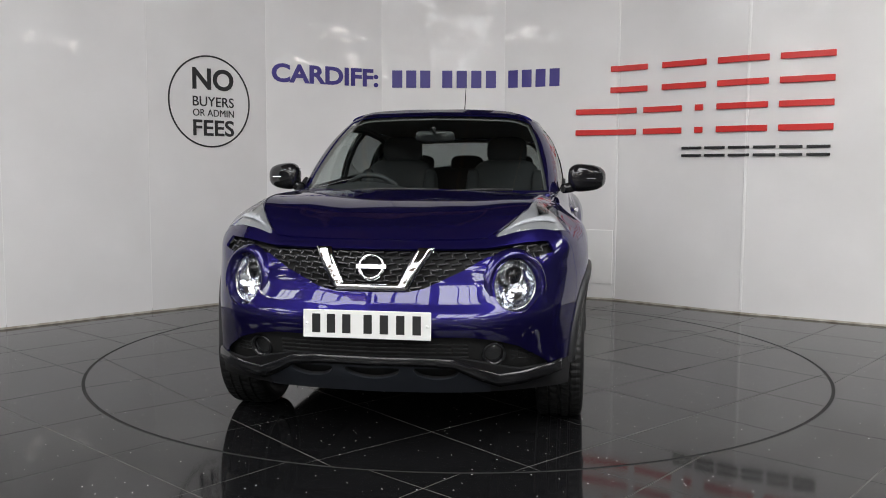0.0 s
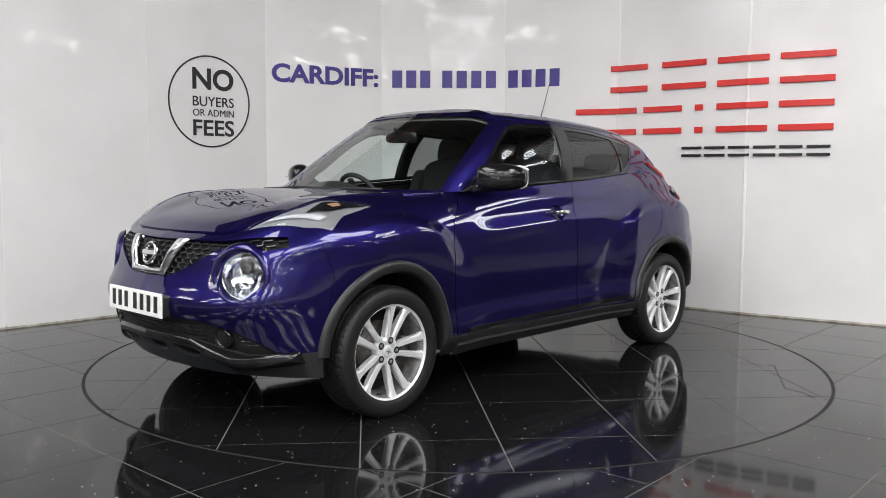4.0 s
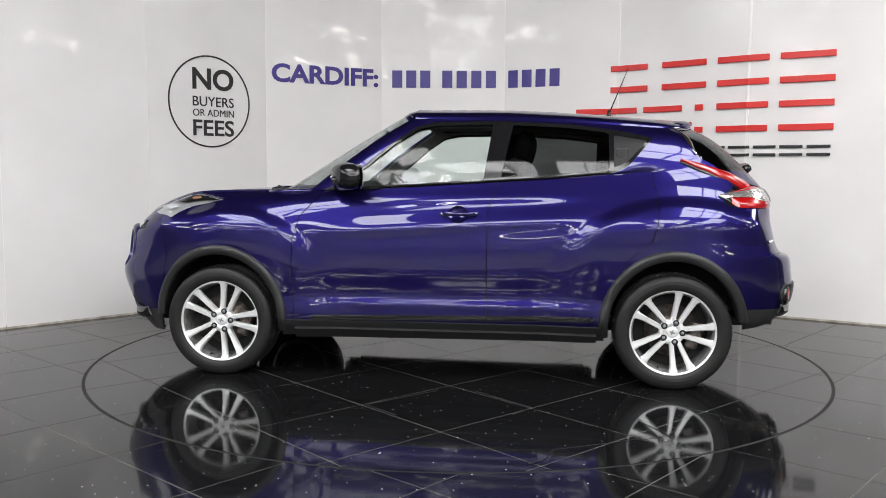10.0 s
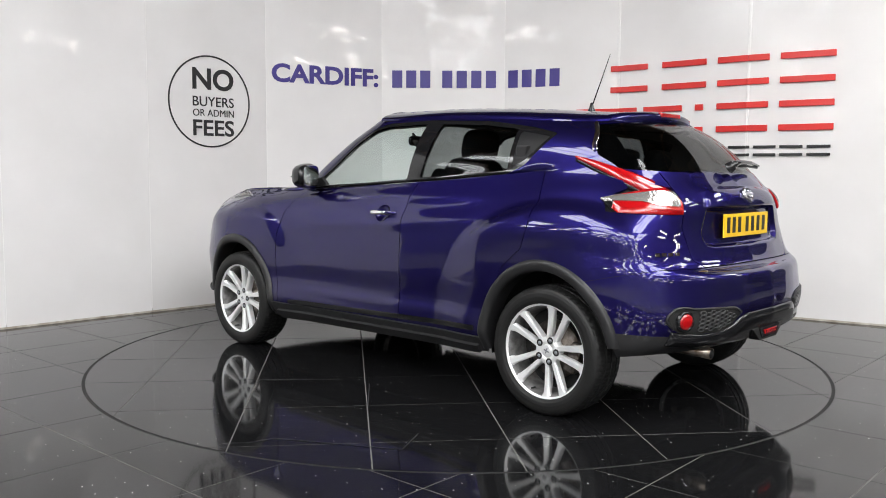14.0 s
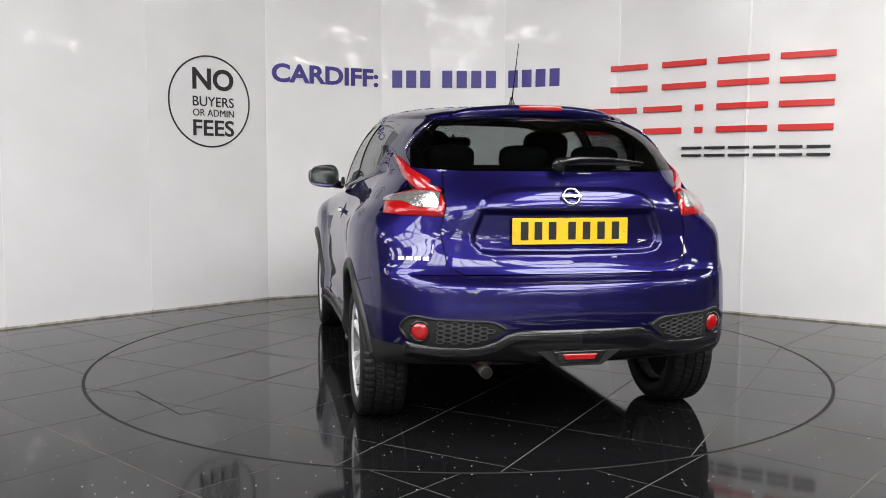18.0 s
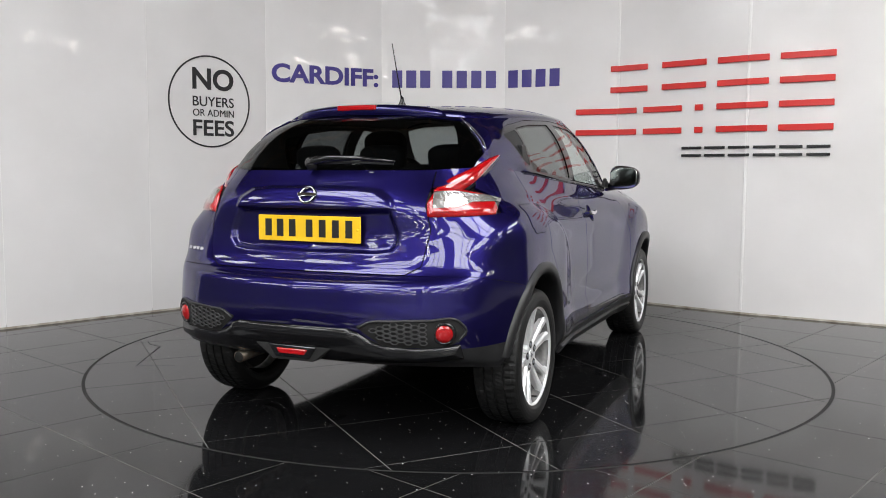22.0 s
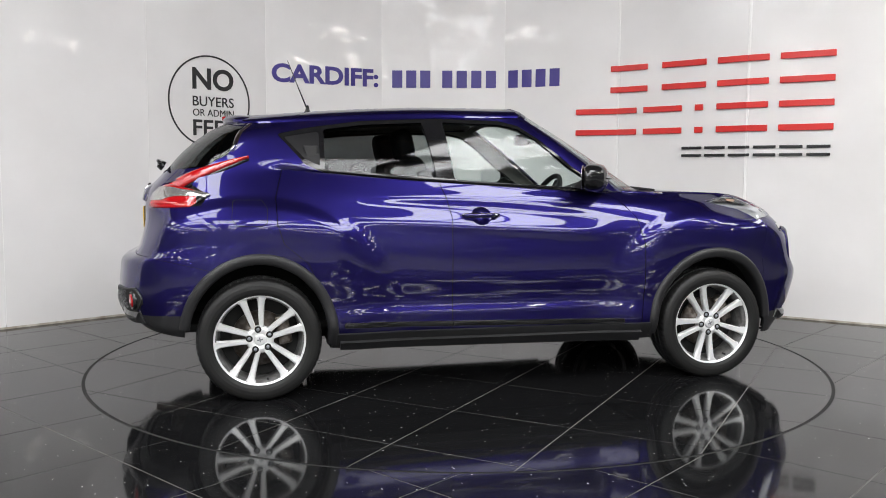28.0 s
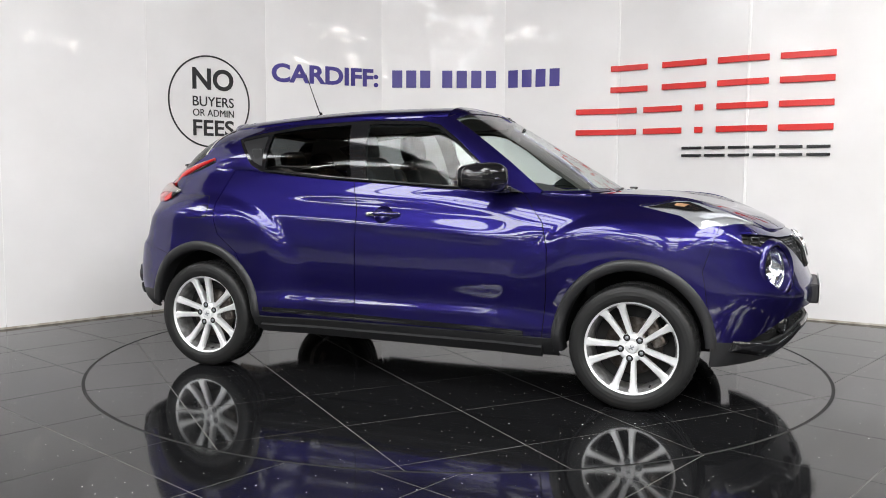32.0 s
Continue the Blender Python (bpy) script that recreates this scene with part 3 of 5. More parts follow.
LOWER = [
    body_line((1.93, 1.905, 1.85, 1.75, 1.645), (0.240, 0.240, 0.242, 0.243, 0.243),
              (0.80, 0.80, 0.80, 0.80, 0.80, 0.80, 0.80, 0.80, 0.80, 0.80), (0.235, 0.24, 0.245, 0.247, 0.25, 0.254, 0.257, 0.262, 0.275, 0.315),
              (-1.72, -1.82, -1.88, -1.90), (0.345, 0.352, 0.350, 0.350)),
    body_line((2.015, 1.99, 1.935, 1.825, 1.672), (0.345, 0.345, 0.342, 0.338, 0.335),
              (0.845, 0.85, 0.853, 0.853, 0.853, 0.853, 0.853, 0.853, 0.85, 0.84), (0.335, 0.335, 0.335, 0.335, 0.338, 0.342, 0.348, 0.355, 0.365, 0.37),
              (-1.765, -1.875, -1.945, -1.965), (0.39, 0.40, 0.41, 0.41)),
    body_line((2.065, 2.04, 1.985, 1.868, 1.685), (0.44, 0.44, 0.445, 0.455, 0.47),
              (0.852, 0.858, 0.856, 0.848, 0.845, 0.845, 0.846, 0.852, 0.862, 0.858), (0.475, 0.475, 0.475, 0.475, 0.475, 0.475, 0.48, 0.485, 0.49, 0.495),
              (-1.79, -1.91, -1.985, -2.01), (0.50, 0.50, 0.50, 0.50)),
    body_line((2.097, 2.073, 2.014, 1.893, 1.69), (0.575, 0.575, 0.58, 0.595, 0.615),
              (0.858, 0.865, 0.866, 0.858, 0.852, 0.851, 0.853, 0.860, 0.870, 0.862), (0.625, 0.63, 0.63, 0.62, 0.61, 0.61, 0.615, 0.625, 0.64, 0.64),
              (-1.785, -1.905, -1.985, -2.015), (0.635, 0.625, 0.62, 0.62)),
    body_line((2.070, 2.045, 1.987, 1.874, 1.682), (0.638, 0.638, 0.643, 0.66, 0.685),
              (0.8605, 0.869, 0.868, 0.858, 0.8515, 0.8505, 0.8535, 0.862, 0.8715, 0.857), (0.6975, 0.7075, 0.705, 0.69, 0.68, 0.68, 0.6875, 0.7025, 0.72, 0.715),
              (-1.773, -1.890, -1.970, -1.997), (0.712, 0.703, 0.699, 0.697)),
    body_line((2.046, 2.021, 1.966, 1.857, 1.67), (0.70, 0.70, 0.705, 0.725, 0.755),
              (0.860, 0.871, 0.867, 0.856, 0.849, 0.848, 0.852, 0.862, 0.870, 0.848), (0.77, 0.785, 0.78, 0.76, 0.75, 0.75, 0.76, 0.78, 0.80, 0.79),
              (-1.745, -1.845, -1.905, -1.925), (0.765, 0.745, 0.735, 0.73)),
    body_line((2.025, 2.0, 1.94, 1.82, 1.64), (0.785, 0.785, 0.79, 0.82, 0.86),
              (0.838, 0.856, 0.853, 0.842, 0.836, 0.836, 0.838, 0.852, 0.860, 0.832), (0.875, 0.89, 0.89, 0.88, 0.87, 0.87, 0.88, 0.90, 0.92, 0.92),
              (-1.705, -1.80, -1.86, -1.875), (0.90, 0.88, 0.875, 0.875), tail_y=(0.765, 0.61, 0.36, 0.0)),
    body_line((1.99, 1.965, 1.90, 1.77, 1.61), (0.842, 0.842, 0.85, 0.906, 0.953),
              (0.762, 0.785, 0.79, 0.795, 0.803, 0.806, 0.802, 0.794, 0.782, 0.745), (0.955, 0.975, 0.985, 0.985, 0.98, 0.985, 1.0, 1.03, 1.06, 1.06),
              (-1.665, -1.77, -1.845, -1.868), (1.04, 1.03, 1.035, 1.04), nose_y=(0.0, 0.28, 0.48, 0.635, 0.72), tail_y=(0.675, 0.58, 0.35, 0.0)),
    body_line((1.935, 1.91, 1.85, 1.72, 1.58), (0.880, 0.880, 0.892, 0.966, 1.020),
              (0.635, 0.645, 0.67, 0.70, 0.745, 0.752, 0.745, 0.72, 0.69, 0.65), (1.048, 1.058, 1.062, 1.062, 1.072, 1.098, 1.126, 1.16, 1.18, 1.18),
              (-1.62, -1.705, -1.755, -1.77), (1.172, 1.165, 1.163, 1.163), nose_y=(0.0, 0.27, 0.45, 0.56, 0.61), tail_y=(0.578, 0.465, 0.27, 0.0)),
]
FINE = 14
SHELL = loft(LOWER, FINE, FINE)


def sculpt(V):
    """Crisp haunches over the wheels, the line along the doors and the crease along their foot."""
    side = np.clip((V[:, 3] - 4.2) / 1.2, 0, 1) * np.clip((15.2 - V[:, 3]) / 1.2, 0, 1)
    x, z = V[:, 0], V[:, 2]
    rf, rr = np.hypot((x - 1.265) / 0.73, (z - 0.33) / 0.665), np.hypot((x + 1.30) / 0.79, (z - 0.40) / 0.65)
    soft = 0.11 + 0.30 * np.clip((0.86 - z) / 0.25, 0, 1)
    low = np.clip((1.05 - z) / 0.07, 0, 1)
    ease = lambda t: np.clip(t, 0, 1) ** 2 * (3 - 2 * np.clip(t, 0, 1))
    d = 0.024 * ease((1.0 - rf) / soft) * low + 0.029 * ease((1.0 - rr) / soft) - 0.014
    door = ease((0.80 - x) / 0.40) * ease((x + 0.95) / 0.40)
    line = 0.905 - 0.062 * x
    d += door * (0.006 * np.exp(-((z - line + 0.035) / 0.035) ** 2) - 0.007 * np.exp(-((z - line - 0.055) / 0.045) ** 2)
                 + 0.004 * np.exp(-((z - 1.03) / 0.03) ** 2) + 0.0045 * np.exp(-((z - 0.43) / 0.028) ** 2) - 0.001 * np.exp(-((z - 0.52) / 0.05) ** 2))
    V[:, 1] += d * side


sculpt(SHELL[0])

# upper body from the foot of the windscreen round the side windows to the foot of the rear window
UP_FOOT = [(1.06, 0, 1.068), (1.02, 0.30, 1.066), (0.93, 0.52, 1.062), (0.76, 0.685, 1.062), (0.35, 0.745, 1.072), (-0.10, 0.752, 1.098), (-0.55, 0.745, 1.126),
           (-0.95, 0.72, 1.16), (-1.265, 0.69, 1.18), (-1.51, 0.645, 1.18), (-1.62, 0.578, 1.172), (-1.705, 0.465, 1.165), (-1.755, 0.27, 1.163), (-1.77, 0, 1.163)]
UP_HEAD = [(0.26, 0, 1.526), (0.25, 0.25, 1.521), (0.232, 0.45, 1.509), (0.180, 0.556, 1.474), (-0.08, 0.592, 1.466), (-0.33, 0.597, 1.466), (-0.62, 0.587, 1.456),
           (-0.90, 0.563, 1.441), (-1.12, 0.532, 1.427), (-1.26, 0.490, 1.421), (-1.335, 0.42, 1.425), (-1.38, 0.33, 1.436), (-1.41, 0.18, 1.446), (-1.42, 0, 1.450)]
CALM = (0.2, 0.25, 0.35, 0.7) + (1.0,) * 10


def between(t, swell):
    """A line between foot and head of the upper body, swelled outwards."""
    out = []
    for a, b, k in zip(UP_FOOT, UP_HEAD, CALM):
        p = Vector(a).lerp(Vector(b), t)
        way = Vector((p.x + 0.35, p.y * 2.2, 0.0)).normalized() + Vector((0, 0, 0.5))
        out.append(tuple(p + way * swell * k))
    return out


CABIN = loft([UP_FOOT, between(0.36, 0.026), between(0.72, 0.026), UP_HEAD], FINE, 16)
CABIN[0][4 * FINE:13 * FINE + 1, :3] = SHELL[0][-(9 * FINE + 1):, :3]      # the two sheets share their edge


ROOF_K = (1, 0.985, 0.95, 0.88, 0.76, 0.55, 0.28, 0)
ROOF_K = ROOF_K + tuple(-k for k in reversed(ROOF_K[:-1]))
CROWN = (0.0735, 0.0795, 0.077, 0.0745, 0.072, 0.068, 0.0595, 0.0480)


def roof_rise(k):
    """How far the roof has risen at k of its half width: steep at the rail, flat in the middle."""
    return (1 - abs(k) ** 3.2) ** 0.54


def cap(edge, crown, per=8):
    """A crowned sheet between a left edge line and its mirror image."""
    return turned(loft([[(x, y * k, z + c * roof_rise(k)) for k in ROOF_K] for (x, y, z), c in zip(edge, crown)], 4, per))


def roof_height(x, y):
    xs = [-p[0] for p in UP_HEAD[3:11]]
    half, z, c = (np.interp(-x, xs, v) for v in ([p[1] for p in UP_HEAD[3:11]], [p[2] for p in UP_HEAD[3:11]], CROWN))
    return float(z + c * roof_rise(min(abs(y) / half, 1.0)))



# bonnet: crowned between the two shut lines
def bonnet_sheet():
    left = [[(1.86, 0.455, 0.894), (1.895, 0.37, 0.889), (1.915, 0.26, 0.887), (1.93, 0.13, 0.886), (1.935, 0.0, 0.886)],
            [(1.79, 0.51, 0.931), (1.83, 0.40, 0.924), (1.852, 0.27, 0.925), (1.862, 0.13, 0.926), (1.865, 0.0, 0.927)],
            [(1.68, 0.572, 0.983), (1.70, 0.45, 0.984), (1.71, 0.31, 0.978), (1.715, 0.15, 0.979), (1.715, 0.0, 0.979)],
            [(1.52, 0.62, 1.034), (1.52, 0.48, 1.034), (1.52, 0.33, 1.027), (1.52, 0.16, 1.026), (1.52, 0.0, 1.026)],
            [(1.30, 0.643, 1.055), (1.30, 0.49, 1.058), (1.30, 0.34, 1.056), (1.30, 0.17, 1.056), (1.30, 0.0, 1.056)],
            [(1.00, 0.668, 1.054), (1.06, 0.51, 1.064), (1.10, 0.35, 1.072), (1.12, 0.17, 1.073), (1.13, 0.0, 1.074)]]
    lines = [row + [(x, -y, z) for x, y, z in reversed(row[:-1])] for row in left]
    return turned(loft(lines, 7, 8))


BONNET = bonnet_sheet()
ROOF = cap(UP_HEAD[3:11], CROWN)
SIDE_AX, FRONT_AX = [0, 2], [1, 2]
GAP = 0.0024


def pair(name, mesh, mat, parent, label="", depth=0.012):
    """A panel on the left side and its twin on the right."""
    a = part(name, thick(mesh, depth), mat, parent, label)
    b = part(name, thick(mirrored(mesh), depth), mat, parent, label)
    return a, b


def middle(name, half, mat, parent, label="", depth=0.012):
    """A panel that runs across the car's middle."""
    V = half[0].copy()
    V[:, 1] = np.where(np.abs(V[:, 1]) < 0.003, 0.0, V[:, 1])
    half = (V, half[1])
    return part(name, thick(welded(joined(half, mirrored(half))), depth), mat, parent, label)


is_nose = lambda V: V[:, 3] - 5.2
is_tail = lambda V: 12.6 - V[:, 3]
OVAL = 0.925
oval = lambda cx, cz, r: (lambda V: np.hypot((V[:, 0] - cx) / OVAL, V[:, 2] - cz) - r)
arch_f, arch_r = oval(AXLE, 0.322, 0.398), oval(-AXLE, 0.327, 0.398)
arches = lambda V: np.where(V[:, 3] < 3.6, 1.0, np.where(V[:, 3] > 15.6, 1.0, np.minimum(arch_f(V), arch_r(V))))
shell = outside(SHELL, arches)

# the lower black edge: sill, chin and rear valance
def clad_line(V):
    u, y, z = V[:, 3], np.abs(V[:, 1]), V[:, 2]
    front = np.interp(y, (0, 0.33, 0.45, 0.60, 0.74, 0.9), (0.415, 0.415, 0.39, 0.35, 0.36, 0.37))
    side = 0.335 + 0.0 * u
    rear = np.interp(y, (0, 0.30, 0.44, 0.56, 0.9), (0.50, 0.50, 0.44, 0.43, 0.45))
    lim = np.where(u < 5.0, front, np.where(u > 13.4, rear, side))
    return z - lim


low, shell = clip(shell, clad_line)
chin, rest = clip(low, lambda V: 1.35 - V[:, 0])
valance, sill = clip(rest, lambda V: V[:, 0] + 1.4)
middle("rear_valance", valance, CLAD, car, "black plastic lower rear edge")
pair("sill", puff(sill, 0.012), CLAD, car, "black plastic sill")

# painted panels, from the front to the back
bump_line = curve_x([(1.66, 0.2), (1.60, 0.62), (1.585, 0.70), (1.63, 0.85), (1.66, 0.93), (1.60, 1.05)])
bumper, shell = clip(shell, lambda V: np.where(V[:, 3] > 8, 1.0, bump_line(V)))
door_f = curve_x([(0.80, 0.2), (0.82, 0.33), (0.838, 0.56), (0.836, 0.78), (0.80, 0.915), (0.70, 1.03), (0.655, 1.065), (0.62, 1.2)])
fender, shell = clip(shell, door_f)
fender = inside(fender, shift(door_f, -GAP))
shell = outside(shell, shift(door_f, GAP))
b_line = curve_x([(-0.262, 0.2), (-0.260, 0.93), (-0.285, 1.03), (-0.312, 1.10), (-0.33, 1.3)])
door1, shell = clip(shell, b_line)
door1, shell = inside(door1, shift(b_line, -GAP)), outside(shell, shift(b_line, GAP))
r_line = curve_x([(-0.90, 0.2), (-0.93, 0.5), (-1.02, 0.70), (-1.14, 0.80), (-1.172, 0.90), (-1.178, 1.03), (-1.13, 1.22)])
door2, shell = clip(shell, r_line)
door2, shell = inside(door2, shift(r_line, -GAP)), outside(shell, shift(r_line, GAP))
hatch_edge = polygon([(-0.1, 1.3), (-0.1, 0.735), (0.47, 0.735), (0.535, 0.77), (0.558, 0.92), (0.54, 0.985), (0.53, 1.02), (0.53, 1.10), (0.50, 1.3)], FRONT_AX)
tailgate, shell = clip(shell, lambda V: np.where(V[:, 0] > -1.5, 1.0, hatch_edge(V)))
tailgate, shell = inside(tailgate, lambda V: hatch_edge(V) + GAP), outside(shell, lambda V: np.where(V[:, 0] > -1.5, 1.0, hatch_edge(V) - GAP))
rb_edge = lambda V: np.where(V[:, 0] > -1.45, 1.0, V[:, 2] - np.interp(-V[:, 0], (1.45, 1.62, 1.80, 2.1), (0.66, 0.70, 0.735, 0.735)))
rear_bumper, quarter = clip(shell, rb_edge)
rear_bumper = inside(rear_bumper, lambda V: rb_edge(V) + GAP)

lamp_hole = both(is_nose, lambda V: np.hypot((V[:, 1] - 0.588) / 0.84, V[:, 2] - 0.706) - 0.112)
grille_hole = both(is_nose, polygon([(-0.1, 0.843), (0.45, 0.848), (0.60, 0.868), (0.70, 0.873), (0.725, 0.835), (0.66, 0.818), (0.55, 0.832), (0.46, 0.822), (0.36, 0.765), (0.22, 0.70), (0.15, 0.683), (-0.1, 0.683)], FRONT_AX, 0.004))
intake_hole = both(is_nose, polygon([(-0.1, 0.497), (0.40, 0.497), (0.50, 0.482), (0.59, 0.452), (0.66, 0.405), (0.71, 0.362), (0.60, 0.337), (0.51, 0.333), (0.43, 0.365), (0.34, 0.405), (-0.1, 0.41)], FRONT_AX, 0.006))
scoops = both(is_nose, lambda V: np.min([np.maximum(np.hypot((np.abs(V[:, 1]) - yc) / hw, (V[:, 2] - 0.362) / 0.047) - 1, (V[:, 2] - 0.368) / 0.05) for yc, hw in ((0.0, 0.115), (0.265, 0.095))], axis=0))
bumper = inside(bumper, shift(bump_line, -GAP))
middle("chin", outside(refine(chin, 1), scoops), CLAD, car, "black plastic lower front edge")
for hole in (lamp_hole, grille_hole, intake_hole):
    bumper = outside(bumper, hole)
IND = [(1.835, 0.492), (1.76, 0.615), (1.67, 0.722), (1.57, 0.79), (1.47, 0.74), (1.27, 0.725), (1.44, 0.645), (1.60, 0.618), (1.70, 0.575), (1.79, 0.512)]
ind_edge = polygon(IND, [0, 1], 0.004)
on_top = lambda V: np.where(V[:, 2] > 0.86, ind_edge(V), 1.0)
bumper, fender = outside(bumper, on_top), outside(fender, on_top)
tail_edge = polygon([(-1.545, 0.992), (-1.9, 0.974), (-1.9, 1.082), (-1.76, 1.09), (-1.66, 1.115), (-1.52, 1.175), (-1.60, 1.095), (-1.515, 1.045)], SIDE_AX, 0.003)
quarter = outside(quarter, tail_edge)
middle("front_bumper", bumper, PAINT, car)
pair("front_wing", fender, PAINT, car)
middle("rear_bumper", rear_bumper, PAINT, car)
recess = polygon([(-0.1, 1.001), (0.385, 0.999), (0.425, 0.90), (0.425, 0.86), (0.395, 0.826), (0.33, 0.817), (-0.1, 0.812)], FRONT_AX)
ledge = polygon([(-0.1, 1.004), (0.392, 1.004), (0.375, 1.045), (0.32, 1.078), (0.22, 1.090), (-0.1, 1.094)], FRONT_AX)
tailgate = refine(tailgate, 1)
rise = lambda t: np.clip(t, 0, 1) ** 2 * (3 - 2 * np.clip(t, 0, 1))
tailgate[0][:, 0] += 0.024 * rise((0.004 - recess(tailgate[0])) / 0.022) - 0.013 * rise((0.014 - ledge(tailgate[0])) / 0.022) * np.clip((tailgate[0][:, 2] - 1.001) / 0.006, 0, 1)
tail_hatch = middle("tailgate", tailgate, PAINT, car)
cup_zone = lambda V: np.hypot((V[:, 0] + 0.098) / 0.056, (V[:, 2] - 0.933) / 0.048) - 1
dish, door1 = clip(refine(door1, 1), cup_zone)
dish[0][:, 1] -= 0.024 * np.clip(-cup_zone(dish[0]), 0, 1) ** 0.55
doors_f = pair("front_door", door1, PAINT, car)
for owner, mir in zip(doors_f, (lambda q: q, mirrored)):
    part("handle_cup", mir(dish), PAINT, owner, "hollow behind the door handle")
doors_r = pair("rear_door", door2, PAINT, car)
part("bonnet", thick(BONNET, 0.014), PAINT, car)
part("roof", thick(ROOF, 0.01), PAINT, car)

# black sheet added behind the panels, so that gaps look deep in shade
middle("gap_backing", puff(outside(outside(SHELL, both(is_nose, circle(0.588, 0.702, 0.16, FRONT_AX))), lambda V: np.minimum(circle(AXLE, 0.325, 0.40, SIDE_AX)(V), circle(-AXLE, 0.33, 0.40, SIDE_AX)(V))), -0.03), DARK, car, "dark sheet added behind the body gaps")

# upper body: glass and pillars
screen = lambda V: np.maximum(V[:, 3] - np.interp(V[:, 4], (0, 3), (2.93, 2.8)), np.maximum(0.06 - V[:, 4], V[:, 4] - 2.86))
rear_screen = lambda V: np.maximum(np.interp(V[:, 4], (0, 0.3, 0.7, 1.2, 2.8), (9.2, 9.0, 8.75, 8.8, 9.3)) - V[:, 3], np.maximum(0.05 - V[:, 4], V[:, 4] - 2.8))
win_a = polygon([(0.60, 1.085), (0.43, 1.19), (0.27, 1.325), (0.15, 1.405), (0.05, 1.425), (-0.27, 1.432), (-0.225, 1.125)], SIDE_AX, 0.006)
win_b = polygon([(-0.395, 1.428), (-0.70, 1.412), (-0.915, 1.385), (-0.915, 1.18), (-0.335, 1.142)], SIDE_AX, 0.006)
win_c = polygon([(-0.95, 1.375), (-1.12, 1.345), (-1.02, 1.235), (-0.95, 1.20)], SIDE_AX, 0.004)
sash = polygon([(0.66, 1.05), (0.44, 1.205), (0.28, 1.34), (0.155, 1.425), (0.05, 1.448), (-0.30, 1.455), (-0.72, 1.435), (-1.0, 1.395), (-1.155, 1.36), (-1.02, 1.205), (-0.93, 1.163), (-0.5, 1.115), (-0.2, 1.09)], SIDE_AX, 0.004)
on_side = lambda V: np.where((V[:, 3] > 2.8) & (V[:, 3] < 9.9), -1.0, 1.0)
cabin = CABIN
glass, cabin = clip(cabin, screen)
middle("windscreen", puff(glass, -0.004), GLASS, car, "clear raked windscreen", 0.004)
glass, cabin = clip(cabin, rear_screen)
middle("rear_window", puff(glass, -0.004), TINT, car, "dark tinted rear window", 0.004)
band = outside(glass, lambda V: np.maximum(9.75 - V[:, 3], np.maximum(0.16 - V[:, 4], V[:, 4] - 2.65)))
middle("window_band", puff(band, -0.009), GLOSS, car, "black band round the rear window", 0.002)
frame_side, cabin = clip(cabin, both(on_side, sash))
front_pillar, back_pillar = clip(cabin, lambda V: V[:, 3] - 6.5)
pair("pillar", front_pillar, PAINT, car, "", 0.01)
REAR_WING = relaxed(welded(joined(quarter, back_pillar), 2e-4), lambda V: np.exp(-((V[:, 2] - 1.19) / 0.075) ** 2) * np.clip((-1.0 - V[:, 0]) / 0.15, 0, 1), 60)
pair("rear_wing", REAR_WING, PAINT, car)
for nm, shape, mat, owner, label in (("window", win_a, GLASS, doors_f, "clear front door window"), ("window", win_b, TINT, doors_r, "tinted rear door window")):
    pane, frame_side = clip(frame_side, shape)
    part(nm, thick(puff(pane, -0.006), 0.003), mat, owner[0], label)
    part(nm, thick(mirrored(puff(pane, -0.006)), 0.003), mat, owner[1], label)
quarter_pane, frame_side = clip(frame_side, win_c)
pair("window_surround", puff(frame_side, -0.002), GLOSS, car, "black window surround", 0.01)
pair("quarter_pane", puff(quarter_pane, -0.004), QUARTER, car, "black quarter panel", 0.004)


# wheels
def wheel(x, side, spin):
    w = new("wheel")
    w.empty_display_size = 0.1
    w.parent = car
    turn = Matrix.Rotation(0 if side > 0 else math.pi, 4, "Z") @ Matrix.Rotation(spin, 4, "Y")
    w.matrix_local = pose(x, side * 0.757, WZ) @ turn
    return w


def tyre_shape():
    """A tyre with three grooves round it and cuts across its shoulders."""
    half = [(0.222, 0.085), (0.231, 0.100), (0.246, 0.1065), (0.262, 0.109), (0.280, 0.1075), (0.292, 0.104), (0.302, 0.098), (0.309, 0.089), (0.3135, 0.074),
            (0.3150, 0.052), (0.3075, 0.050), (0.3075, 0.042), (0.3160, 0.040), (0.3165, 0.008), (0.3085, 0.006)]
    prof = half + [(r, -h) for r, h in reversed(half)]
    V, F = lathe(prof, 168)
    n = len(prof)
    for k in range(168):
        for i, (r, h) in enumerate(prof):
            lean = int(abs(h) * 160)
            if (k + lean) % 3 == 0 and r > 0.305:
                V[k * n + i] *= np.array([0.992, 1, 0.992])
    return V, F


tyre_me = solid("tyre", tyre_shape(), RUBBER, False)
barrel_me = solid("rim", lathe([(0.220, 0.088), (0.226, 0.097), (0.232, 0.098), (0.234, 0.093), (0.2345, 0.085)], 64), ALLOY)
well_me = solid("barrel", lathe([(0.220, 0.088), (0.2115, 0.074), (0.206, 0.02), (0.202, -0.085)], 64), SHADED_ALLOY)


